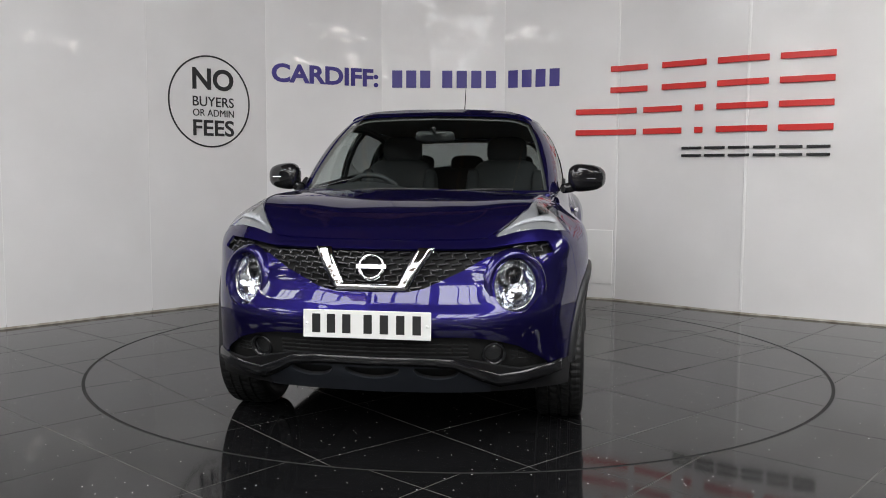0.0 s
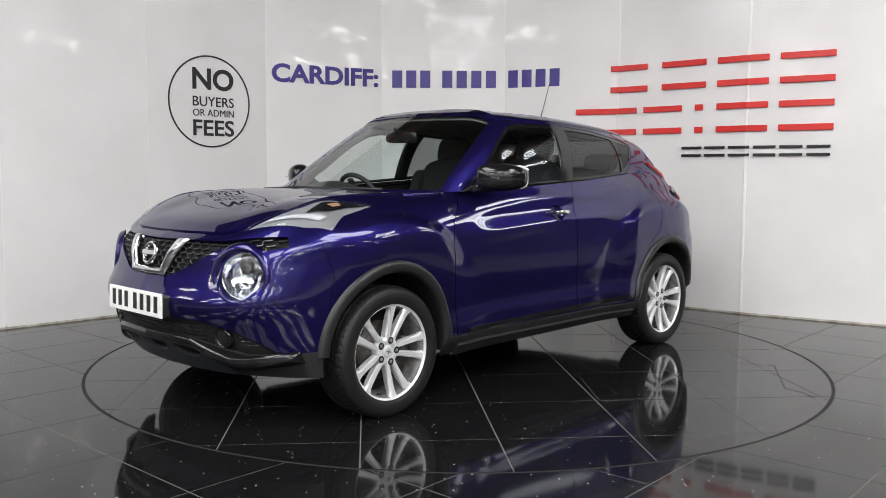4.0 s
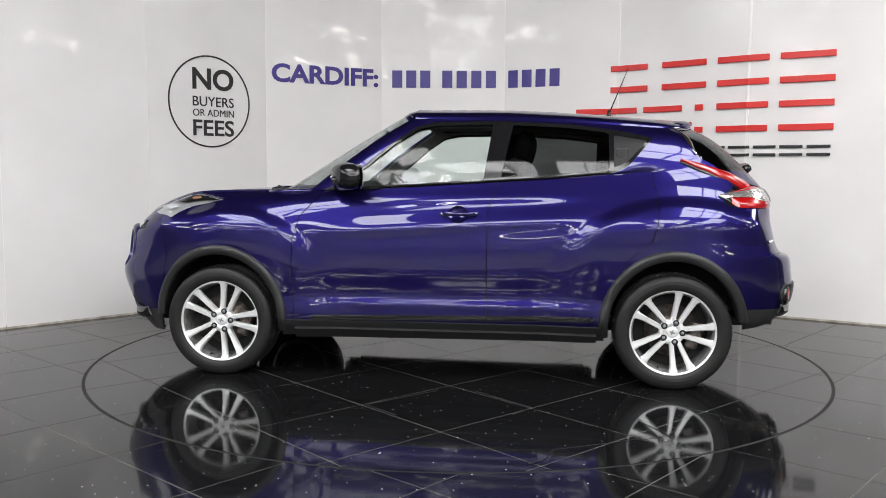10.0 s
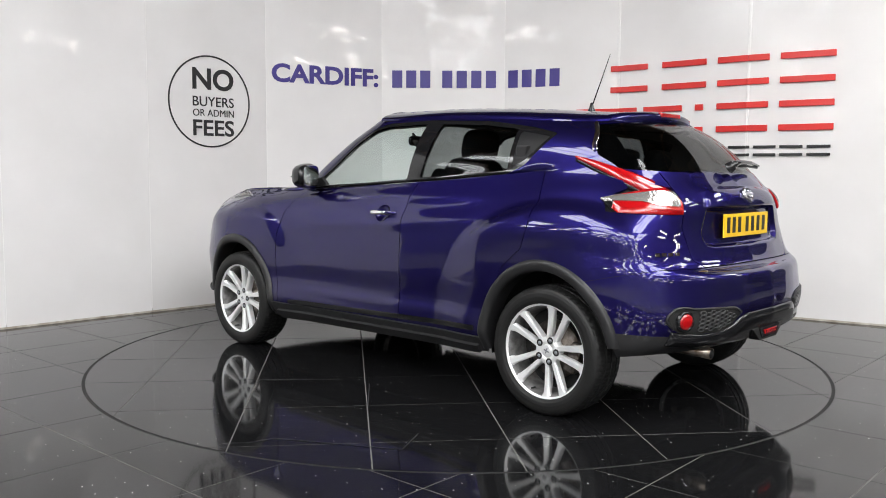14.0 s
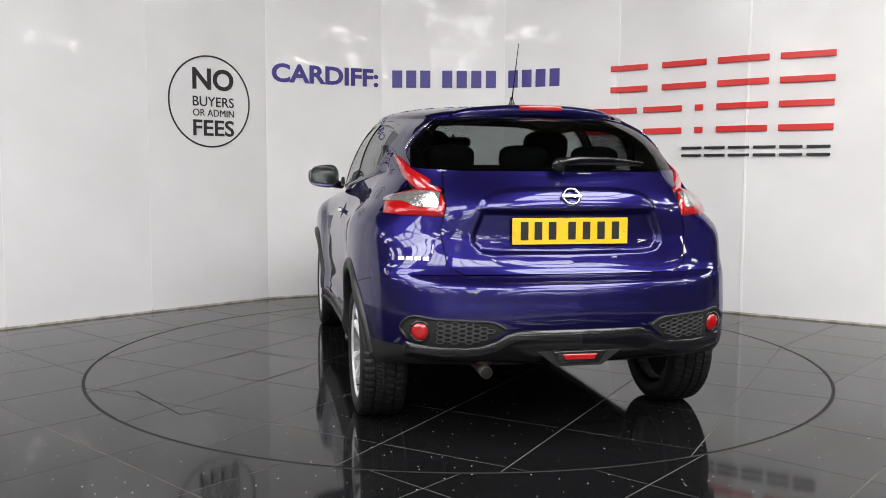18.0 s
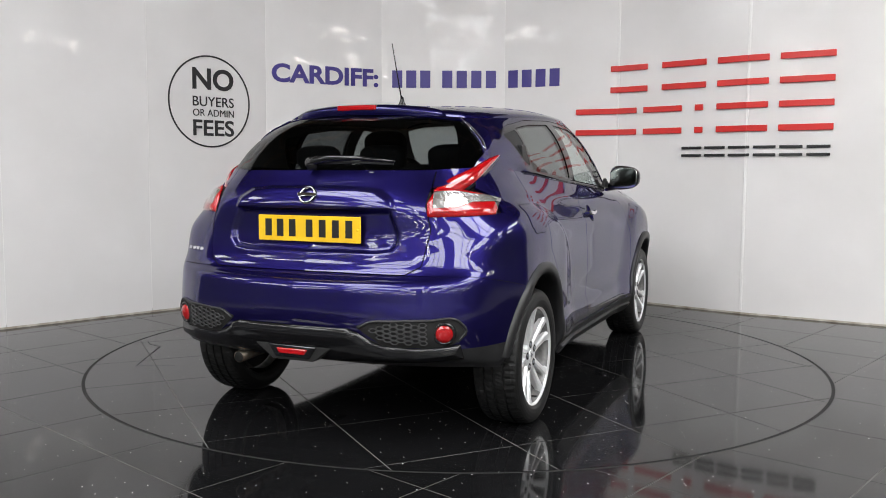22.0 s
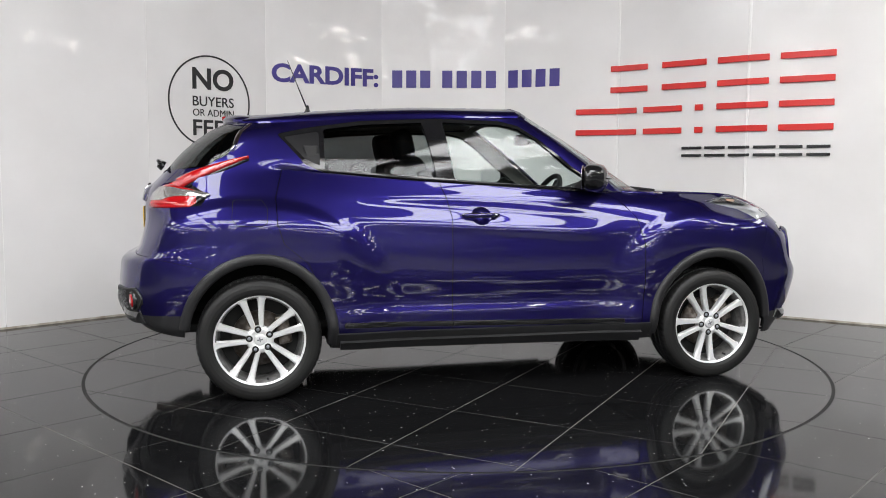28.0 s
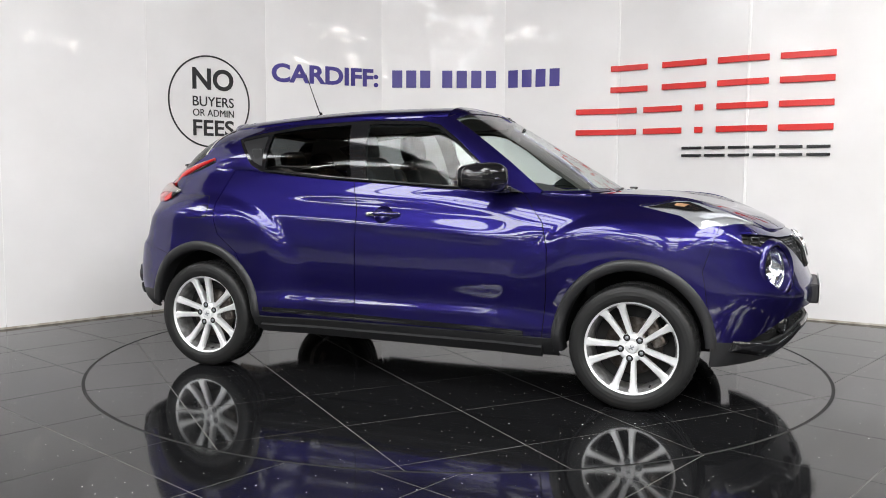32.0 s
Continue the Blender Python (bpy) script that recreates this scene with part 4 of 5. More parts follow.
def spoke_shape(lean):
    """One of a pair of spokes, from the hub out to the rim."""
    rows = []
    for r, off, wide, face, deep in ((0.040, 0.0180, 0.026, 0.069, 0.040), (0.075, 0.0215, 0.026, 0.070, 0.040), (0.12, 0.0295, 0.029, 0.075, 0.040), (0.168, 0.0385, 0.033, 0.081, 0.036),
                                     (0.195, 0.0445, 0.038, 0.086, 0.030), (0.2225, 0.060, 0.076, 0.091, 0.022)):
        o = off * lean
        ring = []
        for k, d in ((-0.9, deep), (-1, 0.010), (-0.62, 0.0), (0.62, 0.0), (1, 0.010), (0.9, deep)):
            ring.append((o + k * wide / 2, face - d, r))
        rows.append(ring)
    V = [p for ring in rows for p in ring]
    F = [(i * 6 + j, i * 6 + j + 1, (i + 1) * 6 + j + 1, (i + 1) * 6 + j) for i in range(5) for j in range(5)]
    sharp = [(i * 6 + j, (i + 1) * 6 + j) for i in range(5) for j in (1, 2, 3, 4)]
    return np.array(V, float), F, sharp


spoke_me = [solid("spoke", spoke_shape(k), ALLOY, True, spoke_shape(k)[2]) for k in (-1, 1)]
hub_me = solid("hub", lathe([(0.0, 0.066), (0.036, 0.067), (0.040, 0.070), (0.048, 0.071), (0.064, 0.069), (0.070, 0.062), (0.070, 0.03)], 40), ALLOY)
cap_me = solid("centre_cap", lathe([(0.0, 0.0735), (0.022, 0.0735), (0.029, 0.072), (0.0305, 0.068)], 32), ALLOY)
logo_me = from_bm(add(box(0.030, 0.003, 0.007, (0, 0.0745, 0), 0.001), box(0.006, 0.003, 0.026, (0, 0.0742, 0), 0.001)), "mark", STEEL)
nut_me = solid("wheel_nut", lathe([(0.0, 0.074), (0.0075, 0.074), (0.010, 0.071), (0.010, 0.05)], 6), STEEL)
# black disc on the hub face, painted as the shade round a sunk nut
pocket_me = solid("nut_pocket_shade", lathe([(0.0, 0.0712), (0.0135, 0.0712), (0.0165, 0.0722), (0.0175, 0.0705)], 20), DARK)
disc_me = solid("brake_disc", lathe([(0.05, 0.022), (0.075, 0.022), (0.078, 0.008), (0.142, 0.008), (0.142, -0.012), (0.05, -0.012)], 48), DISC)
# flat black disc added to stand for the shade behind the brake
shade_me = solid("wheel_shade_disc", lathe([(0.0, -0.03), (0.20, -0.03)], 40), DARK)
caliper_me = from_bm(box(0.07, 0.07, 0.15, (-0.125, 0.005, 0.02), 0.015), "caliper", DISC)
valve_me = solid("valve", lathe([(0.0, 0.03), (0.004, 0.03), (0.004, 0.0)], 8), DARK)
for sx, side, spin in ((AXLE, 1, -0.31), (-AXLE, 1, -0.36), (AXLE, -1, 0.47), (-AXLE, -1, 0.18)):
    w = wheel(sx, side, spin)
    part("tyre", tyre_me, None, w, "black road tyre")
    rim = part("rim", barrel_me, None, w, "silver five twin-spoke alloy rim")
    part("barrel", well_me, None, w)
    part("hub", hub_me, None, w)
    part("centre_cap", cap_me, None, w)
    part("mark", logo_me, None, w)
    part("brake_disc", disc_me, None, w, "worn steel brake disc")
    part("wheel_shade_disc", shade_me, None, w)
    part("caliper", caliper_me, None, w)
    part("valve", valve_me, None, w, m=pose(0.0, 0.06, -0.205))
    for k in range(5):
        m = Matrix.Rotation(2 * math.pi * k / 5, 4, "Y")
        for me in spoke_me:
            part("spoke", me, None, w, m=m)
        part("nut_pocket_shade", pocket_me, None, w, m=m @ pose(0, 0, 0.054))
        part("wheel_nut", nut_me, None, w, m=m @ pose(0, 0, 0.054))

# ---- helpers on the body's surface ----
SN = normals(SHELL)
SIDE_ROWS = np.where((SHELL[0][:, 3] > 3.0) & (SHELL[0][:, 3] < 16.2))[0]
NOSE_ROWS, TAIL_ROWS = np.where(SHELL[0][:, 3] < 5.5)[0], np.where(SHELL[0][:, 3] > 13.0)[0]


def surface(a, b, axes, rows):
    """The body's place and outward normal where two of its coordinates are a and b."""
    q = SHELL[0][rows][:, axes]
    d = (q[:, 0] - a) ** 2 + (q[:, 1] - b) ** 2
    k = np.argsort(d)[:5]
    w = 1 / (d[k] + 1e-6)
    w /= w.sum()
    p, n = (SHELL[0][rows][k, :3] * w[:, None]).sum(0), (SN[rows][k] * w[:, None]).sum(0)
    g = np.array(p)
    p[axes[0]], p[axes[1]] = a, b
    third = 3 - sum(axes)
    n = n / np.linalg.norm(n)
    if abs(n[third]) > 0.25:
        p[third] = g[third] - ((a - g[axes[0]]) * n[axes[0]] + (b - g[axes[1]]) * n[axes[1]]) / n[third]
    return Vector(p), Vector(n)


def nose(y, z):
    return surface(abs(y), z, FRONT_AX, NOSE_ROWS)


def tail(y, z):
    return surface(abs(y), z, FRONT_AX, TAIL_ROWS)


def patch(shape, rough, rows=None, times=2):
    """The body's sheet inside a shape, cut finely."""
    return inside(refine(inside(SHELL, lambda V: shape(V) - 0.05), times), shape)


def facing(p, n, up=(0, 0, 1)):
    """A pose at p whose y axis points along n, for turned shapes."""
    y = Vector(n).normalized()
    x = y.cross(Vector(up)).normalized()
    z = x.cross(y)
    return Matrix.Translation(p) @ Matrix((x, y, z)).transposed().to_4x4()


def flip(m):
    """The pose mirrored to the car's right side (for shapes that are their own mirror image)."""
    p, n = m.translation.copy(), m.to_3x3() @ Vector((0, 1, 0))
    p.y, n.y = -p.y, -n.y
    return facing(p, n)


# ---- wheel arches and underside ----
def arch(cx, cz, a0, a1, outer, inner):
    V, F = [], []
    prof = ((outer, -0.006), (outer - 0.004, 0.010), (outer - 0.016, 0.017), ((outer + inner) / 2, 0.017), (inner + 0.012, 0.014), (inner + 0.003, 0.006), (inner, -0.012), (inner + 0.004, -0.10))
    n = 64
    for k in range(n + 1):
        a = radians(a0 + (a1 - a0) * k / n)
        for r, o in prof:
            x, z = cx + r * math.cos(a) * OVAL, cz + r * math.sin(a)
            p, nn = surface(x, max(z, 0.27), SIDE_AX, SIDE_ROWS)
            y = min(p.y, 0.882) + o
            V.append((x, y, z))
    m = len(prof)
    for k in range(n):
        for i in range(m - 1):
            F.append((k * m + i, (k + 1) * m + i, (k + 1) * m + i + 1, k * m + i + 1))
    return np.array(V, float), F


for cx, cz, a0, a1 in ((AXLE, 0.322, 2, 188), (-AXLE, 0.327, -8, 173)):
    shape = arch(cx, cz, a0, a1, 0.431, 0.371)
    part("arch_trim", shape, CLAD, car, "black plastic wheel arch trim")
    part("arch_trim", mirrored(shape), CLAD, car, "black plastic wheel arch trim")
    for side in (1, -1):
        bm = bmesh.new()
        for k in range(25):
            a = radians((6 if cx > 0 else -12) + 180 * k / 24)
            for y in (0.44, 0.80):
                bm.verts.new((cx + 0.37 * math.cos(a), side * y, cz + 0.395 * math.sin(a)))
        bm.verts.ensure_lookup_table()
        for k in range(24):
            bm.faces.new([bm.verts[i] for i in (2 * k, 2 * k + 1, 2 * k + 3, 2 * k + 2)])
        bm.faces.new([bm.verts[2 * k] for k in range(25)])
        part("wheel_well", from_bm(bm, "wheel_well", DARK), None, car, "dark wheel well liner")
part("underbody", from_bm(add(box(3.2, 0.86, 0.10, (0.22, 0, 0.29), 0.02), box(1.62, 1.55, 0.08, (0.0, 0, 0.285), 0.02)), "underbody", DARK), None, car, "dark underside")
part("axle", tube([(-AXLE, -0.7, 0.30), (-AXLE, 0.7, 0.30)], 0.035), DARK, car)
part("front_axle", tube([(AXLE, -0.7, 0.28), (AXLE, 0.7, 0.28)], 0.03), DARK, car)

# sill lip and the gloss strip along the doors
lip = inside(refine(inside(SHELL, both(lambda V: np.abs(V[:, 0]) - 0.9, lambda V: V[:, 2] - 0.30)), 1), lambda V: np.abs(V[:, 0] + 0.02) - 0.84)
pair("sill_lip", puff(lip, 0.03), CLAD, car, "black plastic sill edge", 0.03)
strip_line = lambda V: np.abs(V[:, 2] - (0.362 - 0.018 * V[:, 0])) - 0.013
strip_a = inside(inside(door1, lambda V: V[:, 2] - 0.45), both(strip_line, lambda V: V[:, 0] - 0.72))
strip_b = inside(refine(inside(door2, lambda V: V[:, 2] - 0.45), 1), both(strip_line, lambda V: -0.84 - V[:, 0]))
for strip, owner in ((strip_a, doors_f), (strip_b, doors_r)):
    part("door_strip", thick(puff(strip, 0.008), 0.008), GLOSS, owner[0], "gloss black door strip")
    part("door_strip", thick(mirrored(puff(strip, 0.008)), 0.008), GLOSS, owner[1], "gloss black door strip")

# ---- front ----
grille = part("grille_backing", thick(welded(joined(*(lambda h: (h, mirrored(h)))(puff(patch(both(is_nose, shift(grille_hole, 0.01)), 0), -0.035)))), 0.004), DARK, car, "dark grille opening")
SATIN = material("satin_black_bars", (0.022, 0.022, 0.024), 0.22)
bar_me = from_bm(box(0.046, 0.014, 0.0075, (0, 0, 0), 0.002, 1), "bar", SATIN)
web_me = from_bm(box(0.007, 0.012, 0.022, (0.024, -0.002, -0.011), 0.002, 1), "web", SATIN)
row = 0
for z in np.arange(0.700, 0.87, 0.0235):
    for y in np.arange(0.02 + (0.027 if row % 2 else 0.0), 0.735, 0.054):
        if grille_hole(np.array([[0, y, z, 1.0, 0]]))[0] < -0.004:
            p, n = nose(y, z)
            m = facing(p - n * 0.016, n)
            for pose_at, tilt in ((m, 9), (flip(m), -9)):
                part("bar", bar_me, None, grille, m=pose_at @ pose(0, 0, 0, 0, tilt, 0))
                part("web", web_me, None, grille, m=pose_at @ pose(0, 0, 0, 0, tilt, 0))
    row += 1
vee = both(is_nose, polygon([(0.245, 0.848), (0.183, 0.848), (0.112, 0.712), (-0.05, 0.712), (-0.05, 0.684), (0.145, 0.684)], FRONT_AX, 0.003))
middle("grille_chrome", puff(patch(vee, 0), lambda V: 0.004 + 0.015 * np.clip(-vee(V) / 0.014, 0, 1) ** 0.6), CHROME, car, "chrome V-shaped grille trim", 0.02)
p, n = nose(0.0, 0.777)
m = facing(p + n * 0.006, (n.x, 0, n.z))
badge = part("badge", lathe([(0.040, -0.004), (0.042, 0.006), (0.048, 0.010), (0.055, 0.006), (0.057, -0.004)], 40), CHROME, car, "plain chrome ring badge", m=m)
part("badge_bar", from_bm(box(0.126, 0.008, 0.022, (0, 0.006, 0), 0.004), "badge_bar", CHROME), None, badge)

FACET = material("lamp_reflector", (0.72, 0.74, 0.77), 0.1, 1.0)
bumpy(FACET, 60, 0.14, 0.012, 0.5)
for side in (1, -1):
    p, n = nose(0.588, 0.706)
    n = Vector((0.85, 0.50, 0.10)).normalized()
    m = facing(p - n * 0.041, n)
    m = m if side > 0 else flip(m)
    lamp = part("headlamp", lathe([(0.150, 0.004), (0.143, 0.022), (0.130, 0.034), (0.117, 0.036), (0.1095, 0.028), (0.107, 0.0), (0.104, -0.012)], 56), PAINT, car, "round headlamp", m=m)
    part("ring", lathe([(0.105, -0.008), (0.1045, 0.0), (0.101, 0.0), (0.099, -0.014)], 56), CHROME, lamp, "chrome lamp ring")
    part("reflector", lathe([(0.101, -0.010), (0.094, -0.030), (0.07, -0.055), (0.035, -0.072), (0.0, -0.078)], 40), FACET, lamp, "faceted reflector")
    eye_at = pose(-0.012 * side, -0.030, 0.040)
    part("projector_ring", lathe([(0.036, 0.0), (0.040, 0.012), (0.044, 0.010), (0.046, -0.03)], 32), CHROME, lamp, "chrome projector ring", m=eye_at)
    part("projector_lens", lathe([(0.0, 0.024), (0.014, 0.022), (0.026, 0.015), (0.034, 0.004), (0.036, 0.0)], 28), GLOSS, lamp, "dark glass projector lens", m=eye_at)
    part("bulb", lathe([(0.0, -0.02), (0.012, -0.024), (0.016, -0.04), (0.016, -0.07)], 20), CHROME, lamp, m=pose(0.02 * side, 0, -0.045))
    part("lens", lathe([(0.0, 0.018), (0.04, 0.0165), (0.075, 0.011), (0.096, 0.004), (0.104, -0.004)], 48), LENS, lamp, "clear domed lens")
    # fog lamp
    p, n = nose(0.50, 0.42)
    n = (n + Vector((0.9, 0, 0))).normalized()
    m = facing(p - n * 0.02, n)
    m = m if side > 0 else flip(m)
    fog = part("fog_lamp", lathe([(0.050, -0.03), (0.050, 0.003), (0.040, 0.006), (0.036, -0.010)], 32), GLOSS, car, "small round fog lamp", m=m)
    part("reflector", lathe([(0.036, -0.008), (0.028, -0.026), (0.0, -0.036)], 24), GLOSS, fog)
    part("lens", lathe([(0.0, 0.005), (0.025, 0.003), (0.036, -0.002)], 24), LENS, fog)

# light clusters on top of the wings
ind = patch(on_top, 0)
WHITEIN = material("pale_reflector", (0.48, 0.485, 0.49), 0.3, 0.6)
bumpy(WHITEIN, 60, 0.35, 0.006, 1.0)
def grow_mid(V, most):
    return most * np.clip(-ind_edge(V) / 0.03, 0, 1) ** 0.7
for mir in (lambda q: q, mirrored):
    cl = part("light_cluster", thick(mir(puff(ind, -0.012)), 0.02), WHITEIN, car, "boomerang-shaped daytime light and indicator")
    dark_bit = inside(ind, polygon([(1.62, 0.66), (1.53, 0.70), (1.40, 0.70), (1.30, 0.72), (1.40, 0.665), (1.50, 0.64)], [0, 1]))
    part("inner_bezel", mir(puff(dark_bit, -0.006)), GLOSS, cl)
    amber_bit = inside(ind, polygon([(1.50, 0.662), (1.48, 0.685), (1.43, 0.685), (1.44, 0.665)], [0, 1]))
    part("indicator", mir(puff(amber_bit, -0.001)), AMBER, cl, "amber indicator")
    tubebit = inside(ind, polygon([(1.80, 0.52), (1.60, 0.735), (1.55, 0.735), (1.70, 0.60)], [0, 1]))
    part("light_guide", mir(puff(tubebit, -0.004)), material("light_guide", (0.50, 0.51, 0.53), 0.3), cl)
    part("lens", thick(mir(puff(ind, lambda V: 0.002 + grow_mid(V, 0.005))), 0.006), LENS, cl, "clear lens")

# lower front
middle("intake_backing", puff(patch(both(is_nose, shift(intake_hole, 0.01)), 0), -0.045), DARK, car, "dark lower intake", 0.004)
slats = bmesh.new()
for z in (0.412, 0.430, 0.448, 0.466):
    for k in range(12):
        y = -0.36 + k * 0.0655
        p, n = nose(abs(y), z)
        add(slats, box(0.02, 0.064, 0.005, (p.x - 0.035, y, z), 0.001, 1))
part("intake_slats", from_bm(slats, "intake_slats", CLAD), None, car, "black intake slats")
for side in (1, -1):
    gm = bmesh.new()
    for k in range(4):
        for j in range(3):
            y, z = 0.585 + 0.028 * k, 0.385 + 0.019 * j
            p, n = nose(y, z)
            b = box(0.02, 0.006, 0.004, (0, 0, 0), 0.001, 1)
            bmesh.ops.transform(b, matrix=facing(p - n * 0.03, n), verts=b.verts)
            if side < 0:
                bmesh.ops.scale(b, vec=(1, -1, 1), verts=b.verts)
                bmesh.ops.reverse_faces(b, faces=b.faces)
            add(gm, b)
    part("fog_grille", from_bm(gm, "fog_grille", SATIN), None, car)


def swept(points, wide, high, mat, name, parent, label="", n=10):
    """A rounded bar along points, each a place and an outward way."""
    V, F = [], []
    for i, (p, out) in enumerate(points):
        a, b = points[max(i - 1, 0)][0], points[min(i + 1, len(points) - 1)][0]
        along = (b - a).normalized()
        up = along.cross(out).normalized()
        end = 0.6 if i in (0, len(points) - 1) else 1.0
        for k in range(n):
            t = 2 * math.pi * k / n
            V.append(p + out * (wide * end * math.cos(t)) + up * (high * end * math.sin(t)))
    for i in range(len(points) - 1):
        for k in range(n):
            l = (k + 1) % n
            F.append((i * n + k, (i + 1) * n + k, (i + 1) * n + l, i * n + l))
    F += [tuple(range(n)), tuple(reversed(range((len(points) - 1) * n, len(points) * n)))]
    return part(name, (np.array([tuple(v) for v in V]), F), mat, parent, label)


def chain(fn, pts, out, n=6):
    """Smooth chain of surface points through (y, z) pairs from right to left."""
    a = hermite(np.array([(y, z, 0.0) for y, z in pts]), 0, n)
    res = []
    for y, z, _ in a:
        p, nn = fn(abs(y), z)
        if y < 0:
            p.y, nn.y = -p.y, -nn.y
        res.append((p + nn * out, nn))
    return res


front_guard = both(is_nose, polygon([(-0.05, 0.416), (0.22, 0.415), (0.33, 0.408), (0.42, 0.368), (0.51, 0.331), (0.60, 0.338), (0.70, 0.357), (0.76, 0.368), (0.765, 0.322),
                                     (0.70, 0.308), (0.60, 0.285), (0.51, 0.276), (0.43, 0.312), (0.34, 0.366), (0.22, 0.380), (-0.05, 0.380)], FRONT_AX, 0.004))
middle("bumper_guard", puff(patch(front_guard, 0), lambda V: 0.004 + 0.020 * np.clip(-front_guard(V) / 0.026, 0, 1) ** 0.5), GLOSS, car, "gloss black lower bumper moulding", 0.02)
SKID = material("slate_plastic", (0.022, 0.025, 0.032), 0.38)
skid = patch(both(is_nose, polygon([(-0.05, 0.375), (0.30, 0.375), (0.40, 0.345), (0.47, 0.29), (0.47, 0.252), (-0.05, 0.252)], FRONT_AX, 0.004)), 0)
middle("skid_plate", puff(outside(skid, scoops), 0.008), SKID, car, "slate grey skid plate", 0.014)


# plates: a board with bars in place of the characters
def plate(m, board, name, label):
    pl = part(name, from_bm(box(0.52, 0.005, 0.113, (0, 0.003, 0), 0.002, 1), name, board), None, car, label, m=m)
    for k, x in enumerate((-0.203, -0.137, -0.071, -0.005, 0.082, 0.145, 0.206)):
        part("bar", from_bm(box(0.034, 0.002, 0.076, (x, 0.006, 0.002), 0.0005, 1), "bar", INK), None, pl)
    for x in (-0.245, 0.245):
        part("screw_cap", lathe([(0.0, 0.0085), (0.005, 0.008), (0.006, 0.005)], 12), board, pl, m=pose(x, 0, 0))
    return pl


plate(facing(Vector((2.112, 0, 0.556)), (1, 0, 0.02)), PLATEW, "front_plate", "white plate with black bars")
part("plate_plinth", from_bm(box(0.05, 0.50, 0.10, (2.085, 0, 0.552), 0.01), "plate_plinth", CLAD), None, car, "black plate holder")

# ---- rear ----
lens_end = polygon([(0.565, 0.962), (0.543, 0.982), (0.535, 1.03), (0.548, 1.075), (0.60, 1.11), (0.95, 1.11), (0.95, 0.95)], FRONT_AX, 0.003)
tail_lens = lambda V: np.where(V[:, 3] > 12.0, np.maximum(polygon([(-1.50, 1.045), (-1.60, 0.985), (-1.95, 0.972), (-1.95, 1.092), (-1.70, 1.092), (-1.62, 1.075)], SIDE_AX, 0.003)(V), lens_end(V)), 1.0)
lens = patch(tail_lens, 0)
CLEARW = material("milky_clear_lens", (0.36, 0.345, 0.335), 0.22, 0.7, Coat_Weight=1.0)
bumpy(CLEARW, 60, 0.22, 0.008, 0.5)
bumpy(REDLENS, 110, 0.35, 0.003, 1.0)
white_zone = polygon([(0.548, 1.070), (0.62, 1.072), (0.67, 1.062), (0.80, 1.050), (0.80, 1.032), (0.68, 1.030), (0.64, 1.012), (0.56, 1.010)], FRONT_AX, 0.002)
arm_rows = hermite(np.array([(-1.305, 0.640, 1.231, 0.006), (-1.38, 0.640, 1.208, 0.016), (-1.50, 0.628, 1.166, 0.027), (-1.60, 0.604, 1.124, 0.036), (-1.68, 0.572, 1.078, 0.042), (-1.72, 0.553, 1.050, 0.040)]), 0, 6)

for row in arm_rows[:-10]:          # the arm lies on the wing
    off = (REAR_WING[0][:, 0] - row[0]) ** 2 + (REAR_WING[0][:, 2] - row[2]) ** 2
    row[1] = max(row[1], np.mean(REAR_WING[0][np.argsort(off)[:6], 1]) - 0.001)
for _ in range(25):
    arm_rows[1:-1, 1] = (arm_rows[:-2, 1] + 2 * arm_rows[1:-1, 1] + arm_rows[2:, 1]) / 4


def arm_shape(scale, lift, rise=0.0):
    V, F = [], []
    n = 10
    for i, (x, y, z, w) in enumerate(arm_rows):
        along = Vector(arm_rows[min(i + 1, len(arm_rows) - 1)][:3]) - Vector(arm_rows[max(i - 1, 0)][:3])
        along.normalize()
        out = Vector((-0.45, 0.75, 0.45)).normalized()
        out = (out - along * out.dot(along)).normalized()
        up = along.cross(out)
        for k in range(n):
            t = 2 * math.pi * k / n
            V.append(Vector((x, y, z + rise)) + out * (0.012 * scale * math.cos(t) + lift) + up * (w * scale * math.sin(t)))
    for i in range(len(arm_rows) - 1):
        for k in range(n):
            l = (k + 1) % n
            F.append((i * n + k, (i + 1) * n + k, (i + 1) * n + l, i * n + l))
    F += [tuple(range(n)), tuple(reversed(range((len(arm_rows) - 1) * n, len(arm_rows) * n)))]
    return np.array([tuple(v) for v in V]), F


for mir in (lambda q: q, mirrored):
    white, red = clip(lens, lambda V: np.where(V[:, 0] < -1.45, white_zone(V), 1.0))
    fat = lambda V: 0.004 + 0.012 * np.clip(-tail_lens(V) / 0.02, 0, 1) ** 0.6
    tl = part("tail_lamp", thick(mir(puff(lens, -0.006)), 0.01), DARK, car, "boomerang-shaped red and clear tail lamp")
    red, tip = clip(red, lambda V: V[:, 0] + 1.565)
    part("lens_tip", thick(mir(puff(tip, fat)), 0.008), GLOSS, tl, "black lens tip")
    part("red_lens", thick(mir(puff(red, fat)), 0.008), REDLENS, tl, "red lens")
    part("clear_lens", thick(mir(puff(white, lambda V: fat(V) + 0.003)), 0.008), CLEARW, tl, "clear lens")
    part("arm_base", mir(arm_shape(1.22, -0.004, -0.006)), GLOSS, tl, "black arm surround")
    part("arm_lens", mir(arm_shape(0.95, 0.004, 0.006)), REDLENS, tl, "red lens arm")

